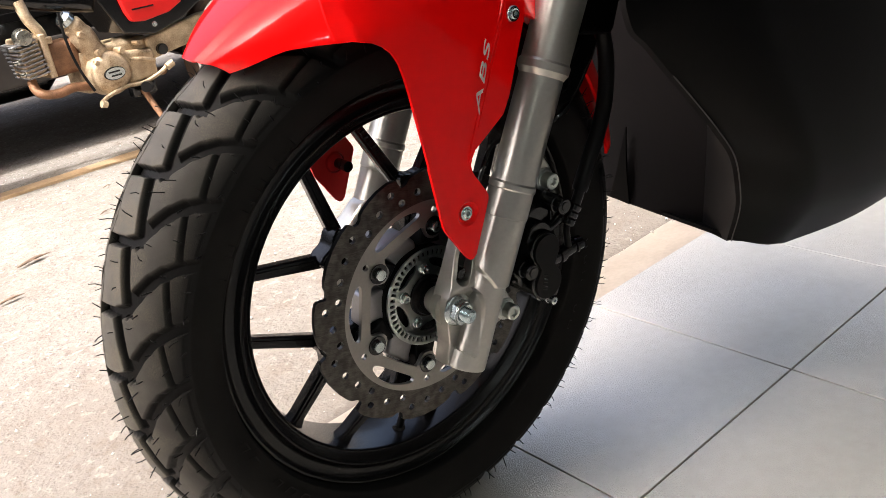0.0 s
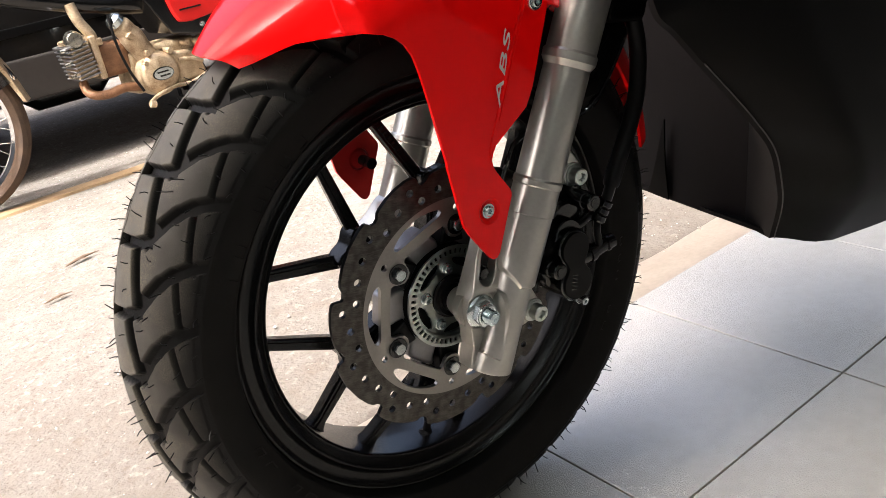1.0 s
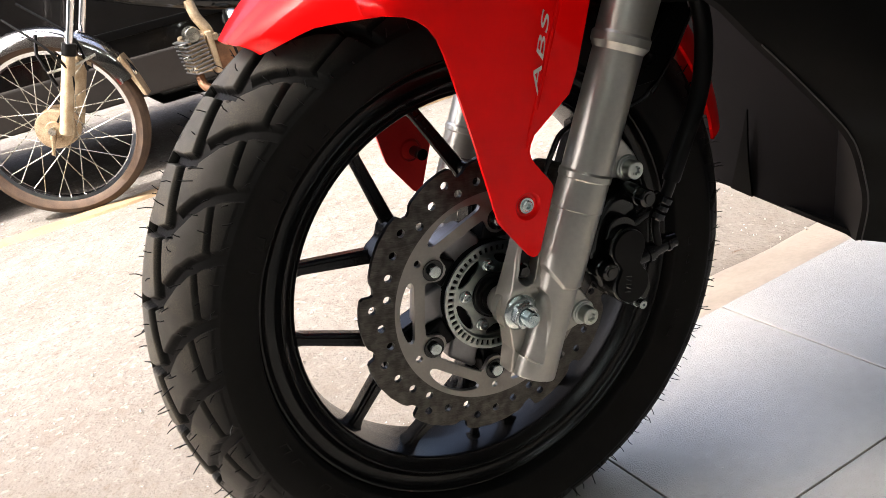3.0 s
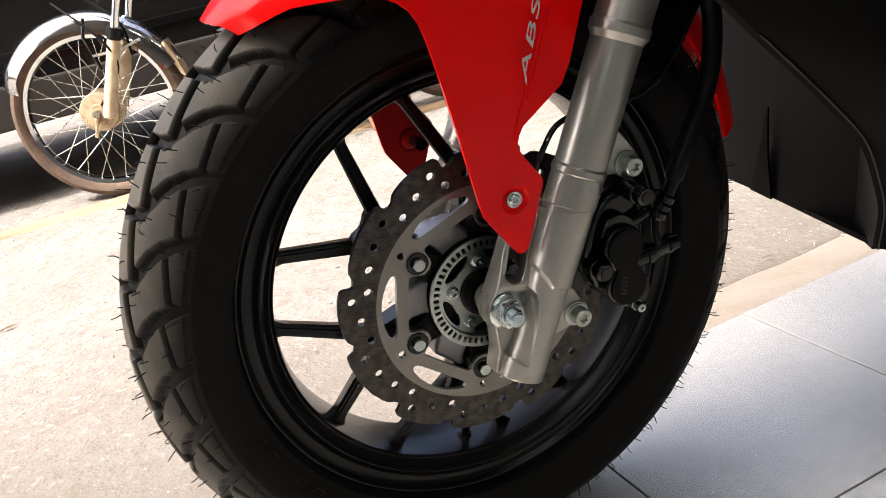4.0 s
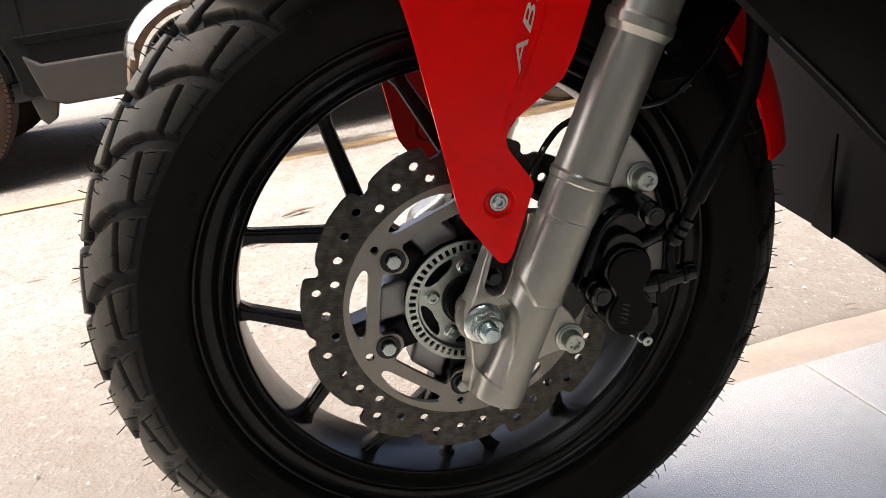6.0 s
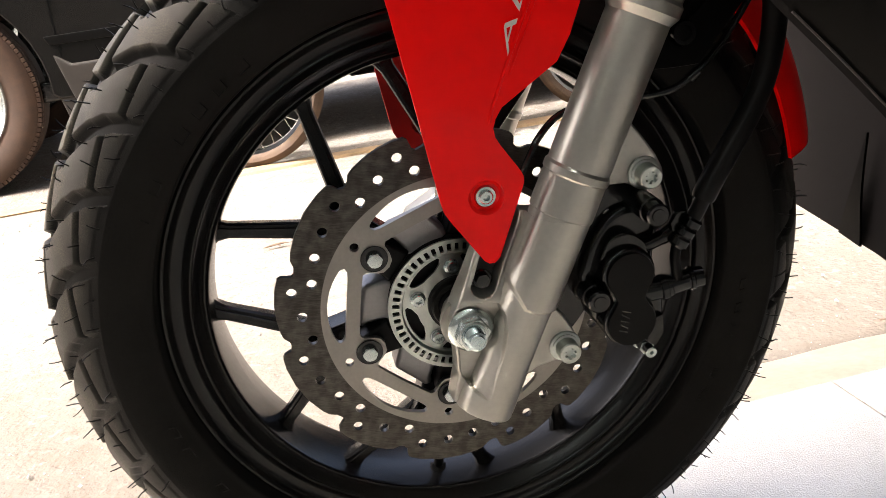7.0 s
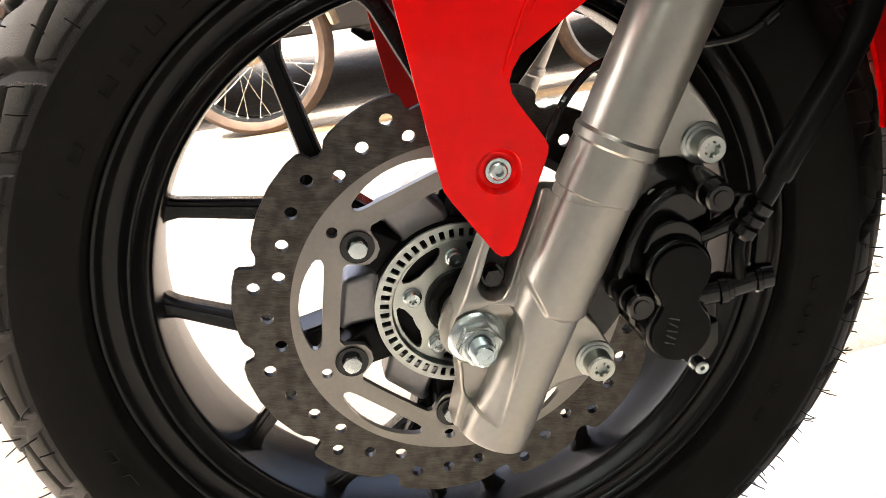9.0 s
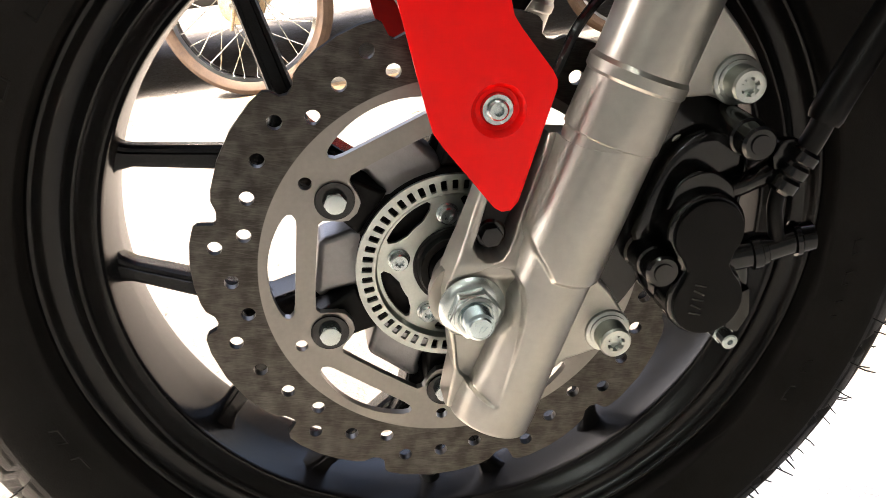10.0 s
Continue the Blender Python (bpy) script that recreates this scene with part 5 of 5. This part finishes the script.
for k in range(36):
    a = 2 * math.pi * k / 36
    b = a + (0.9 if k % 2 else -0.9)
    s = -0.020 if k % 4 < 2 else 0.020
    part("spoke", steered(tube([(0.049 * math.cos(b), s, 0.049 * math.sin(b)), (0.198 * math.cos(a), 0, 0.198 * math.sin(a))], 0.0014, 6)), ZINC_DULL, fw)

# fork, stays and mudguard turn with the wheel
part("brake_arm", steered(tube(curve([(0.0, -0.050, 0.0), (-0.010, -0.054, -0.030), (-0.022, -0.052, -0.062)], 4), [0.008] * 4 + [0.005] * 5, 10)), OLDALLOY, fw)
part("axle_nut", steered(prism(circle(0, 0, 0.011, 6), -0.066, -0.046, 0.001)), ZINC_DULL, fw)
rake = Vector((0.40, 0, 1)).normalized()
for y in (-0.066, 0.066):
    q = [Vector((0.035, y, -0.010)) + rake * t for t in (-0.005, 0.0, 0.20, 0.205, 0.235, 0.237, 0.50)]
    f = bp("fork_leg", steered(tube(q[:4], [0.014, 0.017, 0.017, 0.015], 18)), CREAM, label="cream-painted fork slider")
    part("fork_gaiter", steered(tube(q[3:6], [0.019, 0.019, 0.016], 18)), BLACKRUB, f)
    part("fork_tube", steered(tube(q[5:], 0.0105, 16)), CHROME, f, "chromed fork tube")


def mudguard():
    """Chromed guard over the front wheel, with rolled edges."""
    bm = bmesh.new()
    rows = []
    for k in range(49):
        deg = 156 - 136 * k / 48
        hw = 0.046 * min(1, 0.70 + 3.0 * k / 48)
        row = []
        for j in range(13):
            v = -1 + j / 6
            r = 0.268 - 0.026 * v ** 2 - 0.022 * v ** 6 - (0.010 * (1 - k / 3) if k < 3 else 0)
            row.append(bm.verts.new((r * math.cos(radians(deg)), hw * v, r * math.sin(radians(deg)))))
        rows.append(row)
    for a, b in zip(rows, rows[1:]):
        for i in range(12):
            bm.faces.new((a[i], a[i + 1], b[i + 1], b[i]))
    bmesh.ops.solidify(bm, geom=bm.faces[:], thickness=0.0015)
    return steered(bm)


guard = bp("mudguard", mudguard(), CHROME, label="dented chrome mudguard")
for y in (-0.045, 0.045):
    part("stay", steered(tube(curve([(0.045, y * 1.5, 0.150), (0.110, y * 1.3, 0.152), (0.170, y * 0.9, 0.165)], 4), 0.0040, 8)), ZINC_DULL, guard)
    part("stay", steered(tube([(0.055, y * 1.4, 0.110), (0.030, y * 1.1, 0.200), (0.040, y * 0.8, 0.246)], 0.005, 8)), BLACK, guard)
part("mudflap", steered(prism([(0.225, 0.150), (0.238, 0.120), (0.262, 0.030), (0.252, 0.034), (0.222, 0.118)], -0.030, 0.030, 0.002)), OLDALLOY, guard)
for p in ([(-0.02, -0.055, 0.30), (0.075, -0.085, 0.20), (0.10, -0.07, 0.11), (0.02, -0.055, 0.02)], [(0.02, -0.03, 0.33), (0.13, -0.045, 0.22), (0.14, -0.05, 0.13)]):
    bp("cable", steered(tube(curve(p, 6), 0.0035, 8)), BLACKRUB)

# engine
eng = bp("engine", smooth_box(0.43, 0.68, 2.155, 2.29, 0.205, 0.345, 0.02), OLDALLOY, label="stained alloy engine with finned cylinder")
part("clutch_cover", lathe([(0, 2.105), (0.050, 2.108), (0.064, 2.118), (0.070, 2.135), (0.072, 2.17), (0, 2.17)], 44, c=(0.510, 0, 0.258), closed=False), OLDALLOY, eng)
oval = [(0.512 + 0.036 * math.cos(t), 0.258 + 0.021 * math.sin(t)) for t in (2 * math.pi * k / 36 for k in range(36))]
oval2 = [(0.512 + 0.033 * math.cos(t), 0.258 + 0.018 * math.sin(t)) for t in (2 * math.pi * k / 36 for k in range(36))]
badge = part("badge", prism(oval, 2.102, 2.112, 0.001), BLACK, eng, "oval badge")
part("badge_plate", prism(oval2, 2.100, 2.103, 0.0005), ZINC, badge)
for i, (x, w) in enumerate(((-0.012, 0.009), (0.006, 0.011), (-0.004, 0.010), (0.014, 0.006))):
    part("badge_bar", box(0.512 + x - w, 0.512 + x + w, 2.0985, 2.1005, 0.258 + 0.006 * (1 - i // 2 * 2) - 0.0025, 0.258 + 0.006 * (1 - i // 2 * 2) + 0.0025), BLACK, badge)
part("side_cover", prism([(0.545, 0.315), (0.668, 0.302), (0.665, 0.215), (0.560, 0.205), (0.575, 0.26)], 2.120, 2.17, 0.012, seg=3), OLDALLOY, eng, angle=50)
part("cover_ridge", tube(curve([(0.580, 2.118, 0.285), (0.620, 2.112, 0.278), (0.660, 2.118, 0.262)], 4), 0.007, 10), OLDALLOY, eng)
part("swingarm", prism([(0.655, 0.335), (0.86, 0.372), (0.95, 0.375), (0.95, 0.300), (0.86, 0.290), (0.660, 0.262)], 2.135, 2.165, 0.010, seg=3), OLDALLOY, eng, angle=50)
part("tensioner", prism(circle(0.700, 0.290, 0.018, 20), 2.118, 2.14, 0.002), BLACK, eng)
head = part("cylinder", smooth_box(0.268, 0.330, 2.145, 2.255, 0.297, 0.417, 0.008), OLDALLOY, eng)
for i in range(9):
    z = 0.305 + 0.0125 * i
    part("fin", box(0.262, 0.330, 2.136, 2.262, z - 0.0022, z + 0.0022, 0.001, None, Matrix.Translation((0.30, 2.2, 0.335)) @ Matrix.Rotation(radians(-8), 4, "Y") @ Matrix.Translation((-0.30, -2.2, -0.335))), CASTING, eng)
part("cylinder_flange", smooth_box(0.330, 0.352, 2.138, 2.262, 0.286, 0.420, 0.006), OLDALLOY, eng)
part("head_cover", lathe([(0, 2.132), (0.022, 2.133), (0.026, 2.140), (0.028, 2.16), (0, 2.16)], 28, c=(0.288, 0, 0.420), closed=False), ZINC_DULL, eng)
part("cylinder_barrel", smooth_box(0.345, 0.450, 2.158, 2.245, 0.282, 0.386, 0.02), RUSTY, eng)
for x, z in ((0.252, 0.394), (0.254, 0.352), (0.262, 0.314)):
    part("stud", tube([(x - 0.010, 2.165, z), (x + 0.012, 2.165, z)], [0.006, 0.007], 10), ZINC_DULL, eng)
part("intake", tube(curve([(0.350, 2.17, 0.398), (0.345, 2.165, 0.425), (0.325, 2.17, 0.470), (0.318, 2.18, 0.520)], 5), 0.017, 16), OLDALLOY, eng)
part("intake_flange", smooth_box(0.330, 0.372, 2.148, 2.190, 0.385, 0.408, 0.005), OLDALLOY, eng)
up = part("starter_housing", tube(curve([(0.495, 2.16, 0.315), (0.475, 2.158, 0.365), (0.452, 2.155, 0.410), (0.425, 2.155, 0.446)], 5), [0.036] * 5 + [0.038] * 4 + [0.033] * 4 + [0.027] * 3, 24), OLDALLOY, eng)
part("starter_cap", tube([(0.432, 2.152, 0.436), (0.422, 2.150, 0.450), (0.415, 2.150, 0.458)], [0.029, 0.028, 0.018], 24), ZINC, eng)
for x, z, r in ((0.448, 0.392, 0.012), (0.485, 0.330, 0.010), (0.558, 0.320, 0.011), (0.470, 0.300, 0.009), (0.62, 0.330, 0.008)):
    part("boss", lathe([(0, 2.108), (r * 0.8, 2.108), (r, 2.114), (r, 2.15), (0, 2.15)], 16, c=(x, 0, z), closed=False), OLDALLOY, eng)
part("exhaust_pipe", tube(curve([(0.290, 2.20, 0.285), (0.288, 2.18, 0.258), (0.305, 2.16, 0.242), (0.345, 2.15, 0.237), (0.400, 2.15, 0.242), (0.50, 2.17, 0.22), (0.75, 2.26, 0.20)], 6), 0.0145, 16), RUSTY, eng, "rust-stained exhaust pipe")
pedal = bp("gear_pedal", tube(curve([(0.438, 2.085, 0.186), (0.470, 2.10, 0.196), (0.540, 2.11, 0.208), (0.600, 2.11, 0.205), (0.660, 2.105, 0.222), (0.690, 2.10, 0.240)], 5), 0.0065, 12), OLDALLOY)
part("pedal_pad", tube([(0.430, 2.075, 0.184), (0.446, 2.075, 0.178)], [0.012, 0.011], 14), OLDALLOY, pedal)
part("pedal_pad", tube([(0.682, 2.09, 0.236), (0.706, 2.09, 0.246)], [0.012, 0.012], 14), OLDALLOY, pedal)
peg = bp("footrest", tube([(0.58, 2.06, 0.198), (0.63, 2.15, 0.185)], [0.017, 0.019], 16), BLACKRUB)
part("footrest_bracket", smooth_box(0.565, 0.650, 2.13, 2.17, 0.160, 0.200, 0.008), BLACK, peg)
bp("side_stand", tube([(0.600, 2.13, 0.180), (0.615, 2.08, 0.090), (0.622, 2.03, ROAD_Z + 0.012), (0.640, 2.01, ROAD_Z + 0.008)], [0.011, 0.010, 0.009, 0.012], 12), RUSTY)
bp("engine_hose", tube(curve([(0.405, 2.13, 0.47), (0.400, 2.12, 0.38), (0.415, 2.12, 0.29), (0.440, 2.12, 0.22)], 6), 0.0045, 8), BLACKRUB)

# frame and red side cover
frame_ob = bp("side_cover", prism([(0.575, 0.52), (0.592, 0.430), (0.606, 0.398), (0.650, 0.392), (0.740, 0.402), (0.790, 0.425), (0.84, 0.52)], 2.085, 2.12, 0.008, seg=3), RED_DULL, label="red plastic side cover", angle=50)
part("cover_slot", box(0.615, 0.690, 2.082, 2.088, 0.432, 0.437, 0.001), BLACK, frame_ob)
part("cover_base", prism([(0.500, 0.52), (0.540, 0.440), (0.580, 0.368), (0.680, 0.345), (0.780, 0.370), (0.90, 0.43), (0.90, 0.52)], 2.10, 2.30, 0.006), BLACK, frame_ob)
b = bolt_mesh(0.006, 0.008, 0.009)
b.transform(Matrix.Translation((0.685, 2.10, 0.375)))
part("cover_bolt", b, ZINC, frame_ob)
bp("frame_tube", tube(curve([(0.04, 2.2, 0.62), (0.20, 2.2, 0.56), (0.40, 2.2, 0.50), (0.60, 2.2, 0.46), (0.80, 2.2, 0.45)], 5), 0.028, 16), BLACK)
rw = bp("rear_wheel", lathe([(0.196, -0.013), (0.207, -0.016), (0.210, -0.0145), (0.198, 0), (0.210, 0.0145), (0.207, 0.016), (0.196, 0.013)], 64, c=(1.05, 2.2, ROAD_Z + 0.2432)), CHROME)
part("tyre", lathe(ty_prof, 72, c=(1.05, 2.2, ROAD_Z + 0.2432)), OLDTYRE, rw)
part("hub", lathe([(0, -0.06), (0.06, -0.06), (0.065, 0.03), (0, 0.03)], 32, c=(1.05, 2.2, ROAD_Z + 0.2432), closed=False), OLDALLOY, rw)

# ---------------------------------------------------------------- car on the street
CAR_Y = 2.66
CAR_AT = Matrix.Translation((0.4, CAR_Y + 0.75, ROAD_Z))
car = thing("car", "dark car with grey sill and dusty tyres parked on the street", "car",
            Matrix.Translation((0.408, CAR_Y - 0.28 + 0.75 * 0.97, road(2.4))) @ Matrix.Scale(0.97, 4))
CAR_REL = CAR_AT.inverted()


def cp(name, bm, material, parent=None, label="", angle=35):
    ob = part(name, bm, material, parent or car, label, angle)
    if parent is None:
        ob.matrix_basis = CAR_REL
    return ob


def car_side():
    """Lower flank with the wheel arch cut out, slightly bowed."""
    arch = [(-1.075 + 0.355 * math.cos(radians(t)), 0.285 + 0.355 * math.sin(radians(t))) for t in range(-4, 185, 9)]
    out = [(-0.700, 0.245), *arch[0:], (-1.46, 0.30), (-2.2, 0.32), (-2.2, 1.05), (2.6, 1.05), (2.6, 0.245)]
    own = prism(out, CAR_Y, CAR_Y + 0.05, 0.008)
    for v in own.verts:
        v.co.y += 0.10 * max(0.0, v.co.z - 0.45) ** 2 * 1.4
    return own


flank = cp("body", car_side(), CARPAINT, label="dark glossy car flank", angle=30)
part("sill", prism([(-0.690, 0.385), (-0.640, 0.350), (2.2, 0.350), (2.2, 0.225), (-0.60, 0.215), (-0.655, 0.240)], CAR_Y - 0.018, CAR_Y + 0.10, 0.010), CARGREY, flank, "grey plastic sill")
part("rub_strip", prism([(-0.705, 0.440), (-0.690, 0.412), (2.2, 0.425), (2.2, 0.455)], CAR_Y - 0.010, CAR_Y + 0.02, 0.004), BLACK_MATT, flank)
part("door_seam", box(-0.668, -0.664, CAR_Y - 0.001, CAR_Y + 0.01, 0.36, 0.70), BLACK, flank)
part("mud_flap", prism([(-0.735, 0.40), (-0.690, 0.39), (-0.640, 0.300), (-0.620, 0.235), (-0.640, 0.175), (-0.672, 0.158), (-0.690, 0.180)], CAR_Y + 0.01, CAR_Y + 0.05, 0.006), CARGREY, flank, "dusty grey mud flap")
part("floor_pan", box(-2.1, 2.4, CAR_Y + 0.06, CAR_Y + 1.35, 0.235, 0.30, 0.01), BLACK, flank)
part("upper_body", box(-2.1, 2.4, CAR_Y + 0.06, CAR_Y + 1.40, 0.60, 1.45, 0.08), CARPAINT, flank)
part("silencer", tube([(0.22, CAR_Y + 0.30, 0.205), (0.26, CAR_Y + 0.30, 0.195), (0.48, CAR_Y + 0.30, 0.195), (0.52, CAR_Y + 0.30, 0.205)], [0.03, 0.06, 0.06, 0.03], 18), BLACK, flank)
part("tow_hook", tube(curve([(-0.425, CAR_Y + 0.02, 0.258), (-0.432, CAR_Y + 0.02, 0.228), (-0.450, CAR_Y + 0.02, 0.224), (-0.470, CAR_Y + 0.02, 0.238), (-0.462, CAR_Y + 0.02, 0.262)], 5), 0.006, 8), BLACK, flank)


def car_wheel(x, y, name="wheel"):
    c = (x, y, 0.285)
    t = cp(name, lathe([(0.205, -0.075), (0.235, -0.092), (0.275, -0.098), (0.298, -0.090), (0.306, -0.080), (0.312, -0.060), (0.309, -0.056), (0.313, -0.052), (0.313, -0.022), (0.309, -0.019), (0.313, -0.016), (0.313, 0.05), (0.298, 0.09), (0.205, 0.09)], 96, c=c), CARTYRE, label="dusty brown car tyre")
    r = part("wheel_rim", lathe([(0.204, -0.060), (0.212, -0.078), (0.206, -0.084), (0.198, -0.078), (0.190, -0.050), (0.150, -0.030), (0.0, -0.026), (0.0, 0.02), (0.204, 0.02)], 64, c=c, closed=False), ZINC, t, "silver alloy rim")
    for k in range(6):
        a = radians(60 * k + 10)
        part("rim_spoke", tube([(x + 0.03 * math.cos(a), y - 0.05, 0.285 + 0.03 * math.sin(a)), (x + 0.198 * math.cos(a), y - 0.066, 0.285 + 0.198 * math.sin(a))], [0.030, 0.022], 8), ZINC, r)
    part("tread", tread_bars(c), CARTYRE, t)
    return t


def tread_bars(c):
    """Cross grooves of a road tyre, as narrow ribs round its shoulder."""
    bm = bmesh.new()
    for k in range(120):
        a = radians(3 * k)
        m = Matrix(((math.cos(a), 0, -math.sin(a), c[0]), (0, 1, 0, c[1]), (math.sin(a), 0, math.cos(a), c[2]), (0, 0, 0, 1)))
        box(0.296, 0.3134, -0.086, -0.058, -0.0068, 0.0068, 0.002, bm, m)
    return bm


car_wheel(-1.075, CAR_Y + 0.105)
car_wheel(-1.075, CAR_Y + 1.25)
car_wheel(1.55, CAR_Y + 0.105)
car_wheel(1.55, CAR_Y + 1.25)


# ---------------------------------------------------------------- tiles
def tiles():
    own = box(-TS / 2 + 0.0011, TS / 2 - 0.0011, -TS / 2 + 0.0011, TS / 2 - 0.0011, -0.004, 0.0, 0.0007)
    me = mesh_of(own, TILE, smooth=False)
    near = set()
    for i in range(-4, 7):
        for j in range(-5, 1):
            ob = new("tile", me)
            ob.parent = floor_slab
            ob.location = (TX + (i + 0.5) * TS, TY + (j + 0.5) * TS, random.uniform(-0.0003, 0.0003))
            near.add((i, j))
    verts, faces = [], []
    g = TS / 2 - 0.0011
    for i in range(-16, 13):
        for j in range(-16, 1):
            if (i, j) in near:
                continue
            x, y, k = TX + (i + 0.5) * TS, TY + (j + 0.5) * TS, len(verts)
            verts += [(x + a, y + b, z) for z in (-0.004, 0.0) for a, b in ((-g, -g), (g, -g), (g, g), (-g, g))]
            faces += [(k + 4, k + 5, k + 6, k + 7)] + [(k + e, k + (e + 1) % 4, k + 4 + (e + 1) % 4, k + 4 + e) for e in range(4)]
    rest = bpy.data.meshes.new("tiles")
    rest.from_pydata(verts, [], faces)
    rest.materials.append(TILE)
    ob = new("far_tiles", rest)
    ob.parent = floor_slab
    ob["kind"] = "stuff"


tiles()
